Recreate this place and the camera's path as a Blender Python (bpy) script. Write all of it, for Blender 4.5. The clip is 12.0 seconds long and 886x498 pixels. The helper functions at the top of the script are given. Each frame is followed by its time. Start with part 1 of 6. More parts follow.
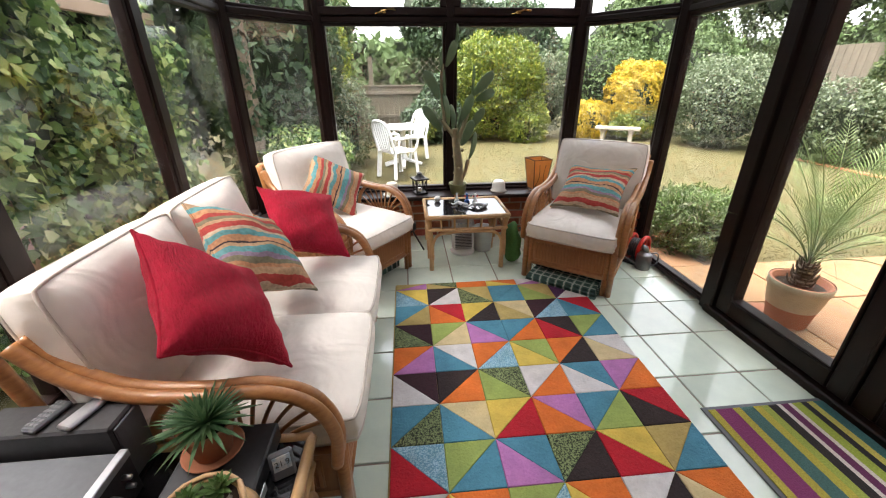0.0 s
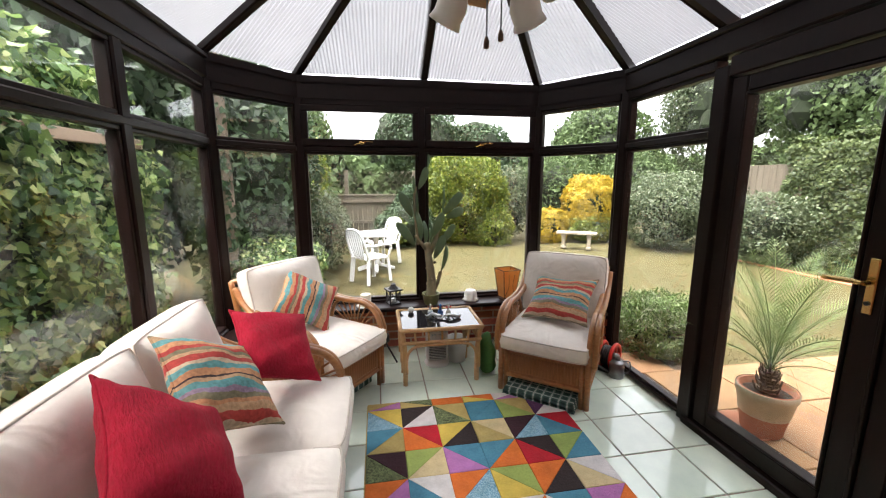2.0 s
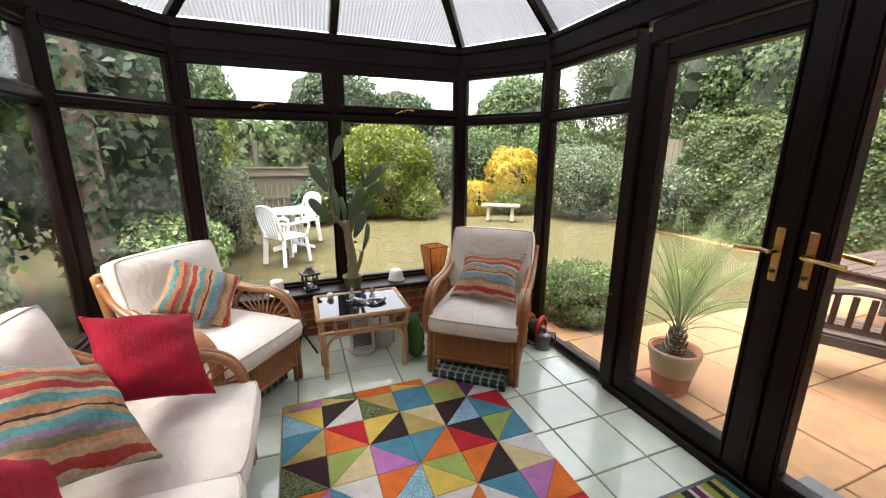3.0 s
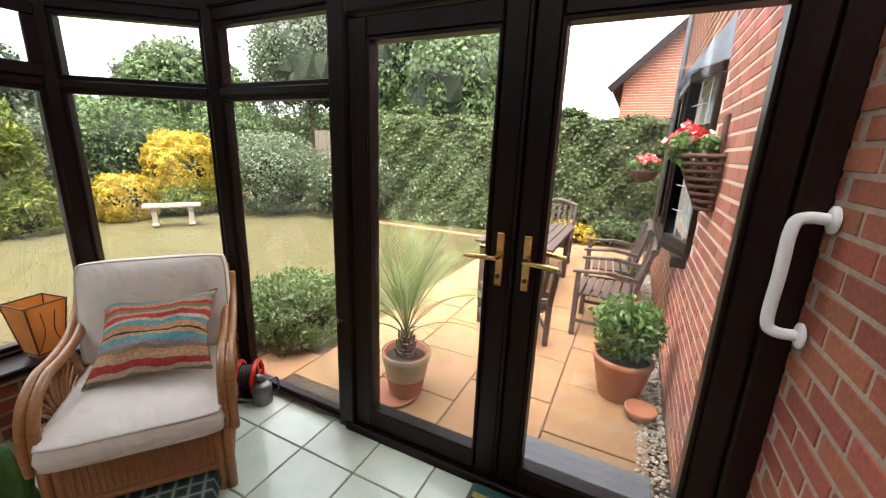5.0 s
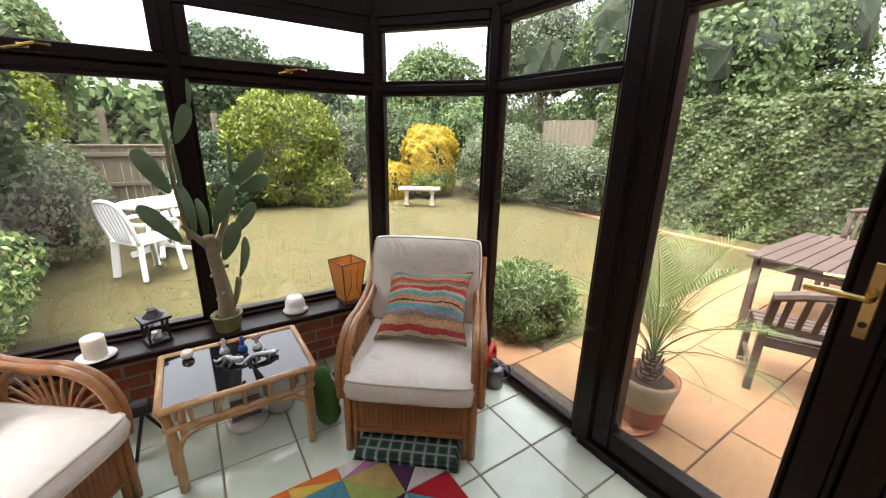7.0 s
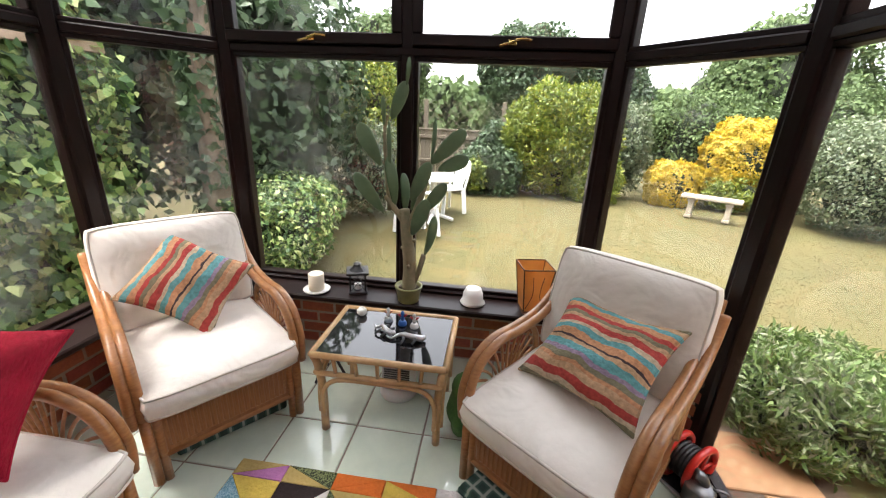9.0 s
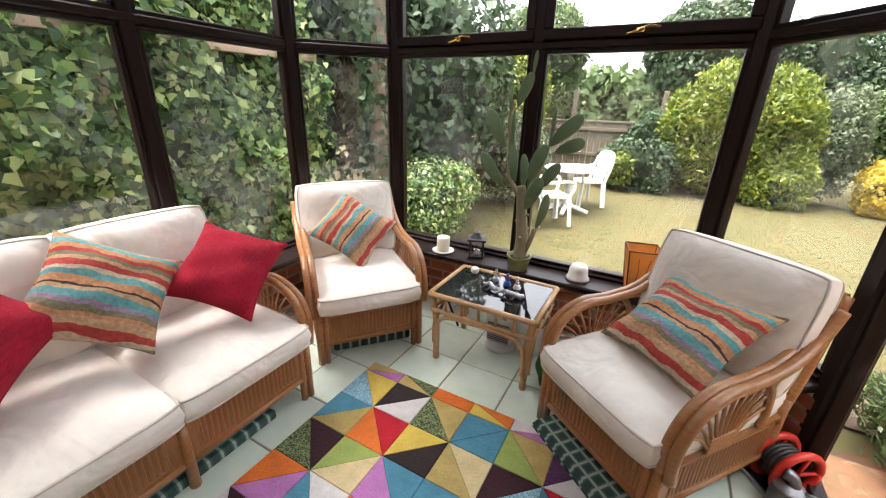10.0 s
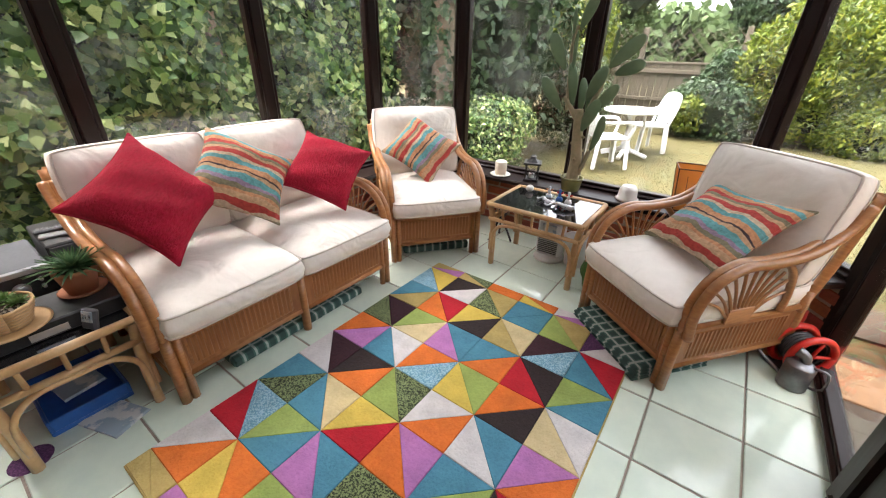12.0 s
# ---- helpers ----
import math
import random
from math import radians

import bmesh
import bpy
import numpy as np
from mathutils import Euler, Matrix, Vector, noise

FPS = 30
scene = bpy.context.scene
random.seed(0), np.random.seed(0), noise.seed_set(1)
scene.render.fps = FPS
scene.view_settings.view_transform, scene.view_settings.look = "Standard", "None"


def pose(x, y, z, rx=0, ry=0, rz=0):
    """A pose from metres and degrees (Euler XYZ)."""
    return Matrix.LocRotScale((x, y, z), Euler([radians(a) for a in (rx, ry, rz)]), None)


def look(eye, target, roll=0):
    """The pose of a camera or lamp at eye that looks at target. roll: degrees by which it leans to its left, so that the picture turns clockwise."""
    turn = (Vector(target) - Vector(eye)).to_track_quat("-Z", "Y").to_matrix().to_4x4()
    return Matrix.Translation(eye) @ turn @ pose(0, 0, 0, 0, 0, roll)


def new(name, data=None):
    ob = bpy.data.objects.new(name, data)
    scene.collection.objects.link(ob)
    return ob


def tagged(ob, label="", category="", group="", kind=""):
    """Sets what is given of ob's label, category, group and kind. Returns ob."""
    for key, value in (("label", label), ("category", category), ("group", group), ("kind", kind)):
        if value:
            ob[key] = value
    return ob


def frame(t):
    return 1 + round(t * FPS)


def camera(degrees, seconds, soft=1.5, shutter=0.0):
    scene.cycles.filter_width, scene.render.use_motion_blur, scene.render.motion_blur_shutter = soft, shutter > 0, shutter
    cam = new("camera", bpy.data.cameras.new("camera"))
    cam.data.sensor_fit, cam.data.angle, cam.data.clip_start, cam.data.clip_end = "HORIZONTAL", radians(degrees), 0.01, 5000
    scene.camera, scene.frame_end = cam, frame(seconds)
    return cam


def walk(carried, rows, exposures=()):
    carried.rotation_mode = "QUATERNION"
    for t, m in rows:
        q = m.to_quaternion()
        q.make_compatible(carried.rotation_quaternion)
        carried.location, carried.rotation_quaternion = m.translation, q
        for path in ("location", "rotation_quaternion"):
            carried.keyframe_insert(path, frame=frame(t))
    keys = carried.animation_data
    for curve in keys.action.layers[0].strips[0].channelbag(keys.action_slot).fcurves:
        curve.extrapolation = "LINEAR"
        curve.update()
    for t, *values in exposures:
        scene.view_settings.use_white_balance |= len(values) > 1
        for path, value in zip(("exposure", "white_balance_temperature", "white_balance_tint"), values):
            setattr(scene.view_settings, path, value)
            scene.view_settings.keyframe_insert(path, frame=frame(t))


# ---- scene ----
cam = camera(98.0, 12.0, soft=1.15)
PATH = [
    (0, (0.009, -0.001, 1.386), (0.174, 1.815, 0.563), -0.4),
    (0.5, (-0.003, -0.004, 1.42), (0.181, 1.865, 0.733), -0.3),
    (1, (-0.011, -0.007, 1.456), (0.206, 1.907, 0.918), -0.1),
    (1.5, (-0.012, -0.011, 1.485), (0.252, 1.926, 1.061), 0.1),
    (2, (-0.008, -0.009, 1.507), (0.322, 1.933, 1.162), 0.0),
    (2.5, (0.023, 0.043, 1.518), (0.437, 1.968, 1.168), 0.1),
    (3, (0.075, 0.199, 1.493), (0.758, 2.017, 1.016), 0.3),
    (3.5, (0.139, 0.354, 1.494), (1.212, 1.938, 0.913), 0.5),
    (3.7, (0.169, 0.419, 1.475), (1.396, 1.879, 0.873), 1.1),
    (5.3, (0.478, 0.763, 1.532), (2.237, 1.579, 1.04), 2.1),
    (5.5, (0.485, 0.808, 1.531), (2.208, 1.697, 1.039), 1.9),
    (6, (0.442, 0.853, 1.533), (1.995, 2.002, 1.014), 1.8),
    (6.5, (0.382, 0.86, 1.535), (1.709, 2.25, 0.979), 1.7),
    (7, (0.362, 0.983, 1.524), (1.421, 2.577, 0.943), 1.3),
    (7.2, (0.403, 1.014, 1.543), (1.32, 2.687, 0.942), 0.6),
    (8.8, (0.844, 1.244, 1.475), (0.775, 3.132, 0.818), 2.6),
    (9, (0.872, 1.254, 1.478), (0.647, 3.13, 0.82), 2.7),
    (9.5, (0.991, 1.122, 1.467), (0.372, 2.895, 0.779), 2.5),
    (10, (1.121, 0.958, 1.453), (0.231, 2.601, 0.742), 1.7),
    (10.5, (1.144, 0.819, 1.41), (0.131, 2.368, 0.651), 1.2),
    (11, (1.187, 0.684, 1.394), (0.149, 2.187, 0.581), 1.4),
    (11.5, (1.225, 0.597, 1.36), (0.175, 2.076, 0.517), 1.4),
    (12, (1.269, 0.572, 1.317), (0.229, 2.012, 0.397), 1.1),
]
walk(cam, [(t, look(eye, target, roll)) for t, eye, target, roll in PATH], [(0, 3.3), (2.5, 3.15), (5.5, 3.15), (7, 3.15), (9, 3.3), (10, 3.45), (12, 3.55)])

# ---- world, sun ----
SUN_DIR = Vector((-0.30, -0.12, 0.94)).normalized()
W = bpy.data.worlds.new("world"); scene.world = W; W.use_nodes = True
wn = W.node_tree
sky = wn.nodes.new("ShaderNodeTexSky"); sky.sky_type = "NISHITA"; sky.sun_disc = False
sky.sun_elevation = math.asin(SUN_DIR.z); sky.sun_rotation = math.atan2(SUN_DIR.x, SUN_DIR.y)
sky.air_density, sky.dust_density = 1.0, 4.0
desat = wn.nodes.new("ShaderNodeHueSaturation"); desat.inputs["Saturation"].default_value = 0.22
wn.links.new(sky.outputs[0], desat.inputs["Color"]); wn.links.new(desat.outputs[0], wn.nodes["Background"].inputs[0])
wn.nodes["Background"].inputs[1].default_value = 0.15
sun = new("sun", bpy.data.lights.new("sun", "SUN")); sun.data.energy = 1.1; sun.data.angle = radians(60); sun.data.color = (1, .95, .88)
sun.matrix_world = look(SUN_DIR * 20, (0, 0, 0))
scene.view_settings.use_white_balance = True; scene.view_settings.white_balance_temperature, scene.view_settings.white_balance_tint = 6650, 16

# ---- materials ----
MAT = {}


def node(nt, kind, **kw):
    n = nt.nodes.new(kind)
    for k, v in kw.items():
        n.inputs[k.replace("_", " ")].default_value = v
    return n


def mat(name, c1, c2=None, scale=20.0, rough=0.6, bump=0.15, metal=0.0, stretch=(1, 1, 1), rand=0.0, island=0.0, wear=0.12, detail=6.0, sharp=False, coat=0.0, spec=0.5):
    """Base colour from a fine noise between two colours, a slow noise for wear, bump, and a random tint per object or island."""
    m = bpy.data.materials.new(name); m.use_nodes = True
    nt = m.node_tree; b = nt.nodes["Principled BSDF"]; L = nt.links.new
    c2 = c2 or tuple(x * .7 for x in c1)
    tc = nt.nodes.new("ShaderNodeTexCoord"); mp = node(nt, "ShaderNodeMapping", Scale=stretch)
    L(tc.outputs["Object"], mp.inputs[0])
    n1 = node(nt, "ShaderNodeTexNoise", Scale=scale, Detail=detail, Roughness=.6); L(mp.outputs[0], n1.inputs["Vector"])
    ramp = nt.nodes.new("ShaderNodeValToRGB"); L(n1.outputs[0], ramp.inputs[0])
    ramp.color_ramp.elements[0].position, ramp.color_ramp.elements[1].position = (.47, .53) if sharp else (.3, .7)
    ramp.color_ramp.elements[0].color, ramp.color_ramp.elements[1].color = (*c1, 1), (*c2, 1)
    n2 = node(nt, "ShaderNodeTexNoise", Scale=scale / 9, Detail=3.0); L(tc.outputs["Object"], n2.inputs["Vector"])
    mr = node(nt, "ShaderNodeMapRange", To_Min=1 - wear * 1.6, To_Max=1 + wear * 1.6); L(n2.outputs[0], mr.inputs["Value"])
    hs = nt.nodes.new("ShaderNodeHueSaturation"); L(ramp.outputs[0], hs.inputs["Color"])
    val = mr.outputs[0]
    if rand or island:
        src = nt.nodes.new("ShaderNodeObjectInfo").outputs["Random"] if rand else nt.nodes.new("ShaderNodeNewGeometry").outputs["Random Per Island"]
        a = rand or island
        r = node(nt, "ShaderNodeMapRange", To_Min=1 - a, To_Max=1 + a); L(src, r.inputs["Value"])
        mu = nt.nodes.new("ShaderNodeMath"); mu.operation = "MULTIPLY"; L(val, mu.inputs[0]); L(r.outputs[0], mu.inputs[1]); val = mu.outputs[0]
        h = node(nt, "ShaderNodeMapRange", To_Min=.5 - a * .06, To_Max=.5 + a * .06)
        w = nt.nodes.new("ShaderNodeMath"); w.operation = "FRACT"
        w2 = nt.nodes.new("ShaderNodeMath"); w2.operation = "MULTIPLY"; w2.inputs[1].default_value = 7.31
        L(src, w2.inputs[0]); L(w2.outputs[0], w.inputs[0]); L(w.outputs[0], h.inputs["Value"]); L(h.outputs[0], hs.inputs["Hue"])
    L(val, hs.inputs["Value"]); L(hs.outputs[0], b.inputs["Base Color"])
    b.inputs["Roughness"].default_value = rough; b.inputs["Metallic"].default_value = metal
    b.inputs["Coat Weight"].default_value = coat; b.inputs["Specular IOR Level"].default_value = spec
    if bump:
        bp = node(nt, "ShaderNodeBump", Strength=bump, Distance=.01); L(n1.outputs[0], bp.inputs["Height"]); L(bp.outputs[0], b.inputs["Normal"])
    MAT[name] = m
    return m


def leafmat(name, cols, rough=.5, trans=.3):
    m = bpy.data.materials.new(name); m.use_nodes = True
    nt = m.node_tree; b = nt.nodes["Principled BSDF"]; L = nt.links.new
    g = nt.nodes.new("ShaderNodeNewGeometry"); ramp = nt.nodes.new("ShaderNodeValToRGB")
    L(g.outputs["Random Per Island"], ramp.inputs[0])
    el = ramp.color_ramp.elements
    while len(el) < len(cols):
        el.new(.5)
    for i, c in enumerate(cols):
        el[i].position = i / (len(cols) - 1); el[i].color = (*[min(.8, c[0] * .95), c[1] * .98, min(.8, c[2] * .9)], 1)
    n = node(nt, "ShaderNodeTexNoise", Scale=1.3, Detail=3.0); tc = nt.nodes.new("ShaderNodeTexCoord"); L(tc.outputs["Object"], n.inputs["Vector"])
    mr = node(nt, "ShaderNodeMapRange", To_Min=.6, To_Max=1.4); L(n.outputs[0], mr.inputs["Value"])
    hs = nt.nodes.new("ShaderNodeHueSaturation"); L(ramp.outputs[0], hs.inputs["Color"]); L(mr.outputs[0], hs.inputs["Value"])
    L(hs.outputs[0], b.inputs["Base Color"]); b.inputs["Roughness"].default_value = rough
    tr = nt.nodes.new("ShaderNodeBsdfTranslucent"); L(hs.outputs[0], tr.inputs[0])
    mx = nt.nodes.new("ShaderNodeMixShader"); mx.inputs[0].default_value = trans
    L(b.outputs[0], mx.inputs[1]); L(tr.outputs[0], mx.inputs[2]); L(mx.outputs[0], nt.nodes["Material Output"].inputs[0])
    MAT[name] = m
    return m


mat("frame", (.013, .0052, .0042), (.009, .0038, .0032), 60, .38, .05, stretch=(1, 1, .15), spec=.22)
mat("tile", (.70, .79, .67), (.60, .70, .60), 7, .14, .02, rand=.06, wear=.06, coat=.5)
mat("grout", (.33, .27, .22), (.25, .2, .16), 80, .9, .3)
mat("brick", (.42, .13, .07), (.30, .09, .055), 45, .85, .5, rand=.22)
mat("brick_pale", (.43, .155, .095), (.30, .10, .065), 30, .9, .4, rand=.24)
mat("mortar", (.50, .40, .32), (.38, .30, .24), 70, .95, .4)
mat("mortar_pale", (.70, .53, .43), (.62, .46, .36), 70, .95, .4)
mat("slab", (.31, .175, .085), (.24, .13, .06), 14, .8, .2, rand=.07)
mat("joint", (.09, .06, .04), None, 60, .95, .4)
mat("gravel", (.45, .40, .33), (.28, .24, .19), 30, .9, .3, island=.4)
mat("soil", (.055, .035, .02), (.03, .02, .012), 40, .95, .8)
mat("lawn", (.052, .049, .010), (.076, .059, .016), 2.2, .9, .2, wear=.18)
mat("grassblade", (.056, .055, .011), (.084, .073, .018), 3, .8, 0, island=.35)
mat("cane", (.42, .19, .065), (.28, .11, .036), 25, .35, .08, stretch=(1, 1, 4), coat=.25, wear=.2)
mat("cane_pale", (.62, .40, .20), (.48, .28, .12), 22, .35, .06, coat=.2, wear=.15)
mat("cane_panel", (.36, .155, .055), (.24, .09, .03), 40, .45, .15, stretch=(1, 1, .2), wear=.2)
mat("canvas", (.84, .79, .72), (.78, .73, .66), 14, .9, .35, wear=.05)
nt_ = MAT["canvas"].node_tree; b_ = nt_.nodes["Principled BSDF"]; tc_ = nt_.nodes.new("ShaderNodeTexCoord")
cr_ = node(nt_, "ShaderNodeTexNoise", Scale=4.5, Detail=2.0, Distortion=1.6); nt_.links.new(tc_.outputs["Object"], cr_.inputs["Vector"])
cb_ = node(nt_, "ShaderNodeBump", Strength=.35, Distance=.05); nt_.links.new(cr_.outputs[0], cb_.inputs["Height"])
nt_.links.new(b_.inputs["Normal"].links[0].from_socket, cb_.inputs["Normal"]); nt_.links.new(cb_.outputs[0], b_.inputs["Normal"])
mat("piping", (.66, .60, .53), (.58, .52, .46), 200, .9, .2)
mat("red_cloth", (.30, .001, .014), (.42, .003, .03), 110, .95, .9, wear=.2, stretch=(1, .35, 1))
mat("white_plastic", (.82, .83, .84), (.76, .77, .78), 8, .35, .02)
mat("wicker_brown", (.10, .035, .02), (.05, .02, .012), 50, .7, .4)
mat("teak", (.085, .050, .040), (.050, .032, .028), 18, .7, .3, stretch=(3, 3, .6), island=.2)
mat("terracotta", (.44, .17, .09), (.35, .14, .07), 12, .8, .2)
mat("glaze_cream", (.56, .53, .38), (.38, .37, .27), 9, .4, .1)
mat("stone", (.34, .29, .22), (.25, .22, .17), 25, .9, .4)
mat("brass", (.75, .52, .20), (.62, .42, .15), 30, .22, .02, metal=1)
mat("lead", (.36, .40, .45), (.28, .31, .36), 12, .6, .2)
mat("metal_grey", (.24, .24, .25), (.16, .16, .17), 30, .38, .05, metal=.8)
mat("silver", (.62, .63, .65), (.52, .53, .55), 40, .3, .02, metal=.8)
mat("black", (.018, .018, .02), (.03, .03, .032), 60, .4, .05)
mat("grey_dark", (.10, .105, .115), (.08, .085, .095), 60, .45, .03)
mat("wax", (.82, .76, .62), (.74, .68, .54), 10, .5, .03)
mat("white_ceramic", (.78, .77, .74), (.70, .69, .66), 12, .3, .02)
mat("cactus_skin", (.085, .15, .07), (.12, .185, .095), 20, .5, .1, wear=.15)
mat("cactus_bark", (.30, .24, .15), (.20, .19, .11), 30, .85, .5)
mat("pot_olive", (.20, .20, .08), (.14, .15, .06), 30, .4, .15)
mat("red_plastic", (.62, .03, .02), (.50, .02, .015), 20, .35, .03)
mat("plaster", (.74, .70, .62), (.68, .64, .57), 15, .9, .1)
mat("trunk", (.22, .17, .12), (.10, .075, .052), 14, .95, .8, stretch=(1, 1, .3))
# near-black filler: the shade deep inside foliage, put into the colour
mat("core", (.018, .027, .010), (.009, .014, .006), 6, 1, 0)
mat("fence_wood", (.15, .12, .09), (.10, .08, .06), 12, .9, .3, stretch=(1, 1, .15), island=.2)
mat("rail_timber", (.46, .33, .24), (.36, .25, .18), 14, .85, .2, stretch=(1, .2, 1))
mat("rooftile", (.16, .08, .06), (.11, .06, .05), 20, .85, .3)
mat("doormat", (.10, .11, .13), (.16, .17, .19), 60, .95, .5)
mat("green_cloth", (.07, .20, .04), (.04, .13, .03), 60, .8, .3)
mat("blue_plastic", (.02, .12, .42), (.015, .09, .33), 20, .4, .02)
mat("paper", (.62, .62, .60), (.30, .38, .46), 12, .6, .02, sharp=True)
mat("wood_lamp", (.11, .05, .02), (.07, .03, .015), 30, .5, .1)
mat("parchment", (.72, .38, .12), (.60, .28, .07), 8, .6, .1)
mat("shade_glass", (.80, .78, .72), (.74, .72, .66), 8, .3, .02)
RUGC = dict(K=((.02, .013, .013), (.035, .02, .02)), M=((.05, .012, .02), (.03, .01, .015)), W=((.68, .65, .64), (.60, .57, .56)), B=((.075, .26, .36), (.06, .21, .30)),
            L=((.36, .56, .66), (.14, .33, .45)), Y=((.70, .52, .10), (.62, .44, .08)), T=((.50, .38, .14), (.42, .31, .10)), C=((.66, .54, .30), (.58, .46, .24)),
            O=((.74, .19, .03), (.66, .14, .02)), R=((.52, .012, .025), (.42, .008, .02)), P=((.50, .20, .46), (.42, .16, .40)), G=((.33, .42, .11), (.27, .35, .09)),
            S=((.24, .30, .13), (.03, .04, .02)), V=((.12, .04, .12), (.06, .02, .07)))
for k, (a, b) in RUGC.items():
    mat("rug_" + k, a, b, 170 if k in "SLV" else 90, .95, .6, sharp=k in "SLV", wear=.2)
leafmat("leaf_ivy", [(.03, .07, .025), (.06, .125, .04), (.12, .21, .06), (.24, .34, .10), (.52, .56, .26)], .5)
leafmat("leaf_ivy_bright", [(.034, .052, .015), (.054, .080, .023), (.078, .107, .033), (.115, .145, .050)], .6)
leafmat("leaf_dark", [(.024, .048, .022), (.036, .068, .030), (.050, .090, .040), (.085, .13, .065)], .6)
leafmat("leaf_lime", [(.045, .078, .011), (.10, .145, .017), (.17, .21, .024), (.27, .28, .035)])
leafmat("leaf_yellow", [(.30, .24, .02), (.46, .30, .015), (.56, .36, .02), (.30, .26, .03)])
leafmat("leaf_tree", [(.058, .092, .034), (.072, .112, .041), (.088, .134, .050), (.105, .152, .058)], .8)
leafmat("leaf_grey", [(.055, .08, .04), (.08, .11, .055), (.115, .145, .08), (.17, .19, .125)])
leafmat("leaf_lavender", [(.05, .09, .02), (.10, .17, .04), (.18, .26, .09), (.26, .26, .20)])
leafmat("leaf_palm", [(.10, .18, .05), (.20, .29, .10), (.30, .38, .17)])
leafmat("leaf_spiky", [(.04, .12, .05), (.10, .20, .09), (.18, .28, .14)])
leafmat("leaf_fresh", [(.07, .15, .03), (.12, .22, .06), (.20, .30, .12)])
leafmat("petal_red", [(.65, .02, .02), (.75, .05, .06), (.80, .30, .30), (.85, .80, .75)])


def glassmat(name, rough=0.0, dirt=0.045):
    m = bpy.data.materials.new(name); m.use_nodes = True; nt = m.node_tree; nt.nodes.clear(); L = nt.links.new
    out = nt.nodes.new("ShaderNodeOutputMaterial"); tr = nt.nodes.new("ShaderNodeBsdfTransparent"); tr.inputs[0].default_value = (.95, .97, .96, 1)
    gl = node(nt, "ShaderNodeBsdfGlossy", Roughness=rough); lw = nt.nodes.new("ShaderNodeLayerWeight"); lw.inputs[0].default_value = .5
    pw = nt.nodes.new("ShaderNodeMath"); pw.operation = "POWER"; L(lw.outputs["Facing"], pw.inputs[0]); pw.inputs[1].default_value = 5.0
    fr = nt.nodes.new("ShaderNodeMath"); fr.operation = "MULTIPLY_ADD"; L(pw.outputs[0], fr.inputs[0]); fr.inputs[1].default_value = .8; fr.inputs[2].default_value = .035
    mx = nt.nodes.new("ShaderNodeMixShader"); L(fr.outputs[0], mx.inputs[0]); L(tr.outputs[0], mx.inputs[1]); L(gl.outputs[0], mx.inputs[2])
    tc = nt.nodes.new("ShaderNodeTexCoord"); n = node(nt, "ShaderNodeTexNoise", Scale=2.3, Detail=5.0, Distortion=1.2); L(tc.outputs["Object"], n.inputs["Vector"])
    mr = node(nt, "ShaderNodeMapRange", From_Min=.48, From_Max=.75, To_Min=0.0, To_Max=dirt * 2.2); L(n.outputs[0], mr.inputs["Value"])
    df = nt.nodes.new("ShaderNodeBsdfDiffuse"); df.inputs[0].default_value = (.8, .85, .85, 1)
    m2 = nt.nodes.new("ShaderNodeMixShader"); L(mr.outputs[0], m2.inputs[0]); L(mx.outputs[0], m2.inputs[1]); L(df.outputs[0], m2.inputs[2])
    L(m2.outputs[0], out.inputs[0]); MAT[name] = m


glassmat("glass"); glassmat("glass_clean", .0, .0)


def black_glass():
    m = mat("table_glass", (.012, .012, .013), (.016, .016, .018), 10, .04, 0, coat=.35, spec=.5)


black_glass()


def roofmat():
    m = bpy.data.materials.new("polycarbonate"); m.use_nodes = True; nt = m.node_tree; L = nt.links.new
    b = nt.nodes["Principled BSDF"]; b.inputs["Base Color"].default_value = (.5, .52, .54, 1); b.inputs["Roughness"].default_value = .35
    tc = nt.nodes.new("ShaderNodeTexCoord"); n = node(nt, "ShaderNodeTexNoise", Scale=3.0, Detail=4.0); L(tc.outputs["Object"], n.inputs["Vector"])
    cr = nt.nodes.new("ShaderNodeValToRGB"); L(n.outputs[0], cr.inputs[0]); cr.color_ramp.elements[0].color = (.105, .113, .120, 1); cr.color_ramp.elements[1].color = (.15, .158, .165, 1)
    t = nt.nodes.new("ShaderNodeBsdfTranslucent"); L(cr.outputs[0], t.inputs[0])
    mx = nt.nodes.new("ShaderNodeMixShader"); mx.inputs[0].default_value = .62; L(b.outputs[0], mx.inputs[1]); L(t.outputs[0], mx.inputs[2])
    L(mx.outputs[0], nt.nodes["Material Output"].inputs[0]); MAT["polycarbonate"] = m


roofmat()


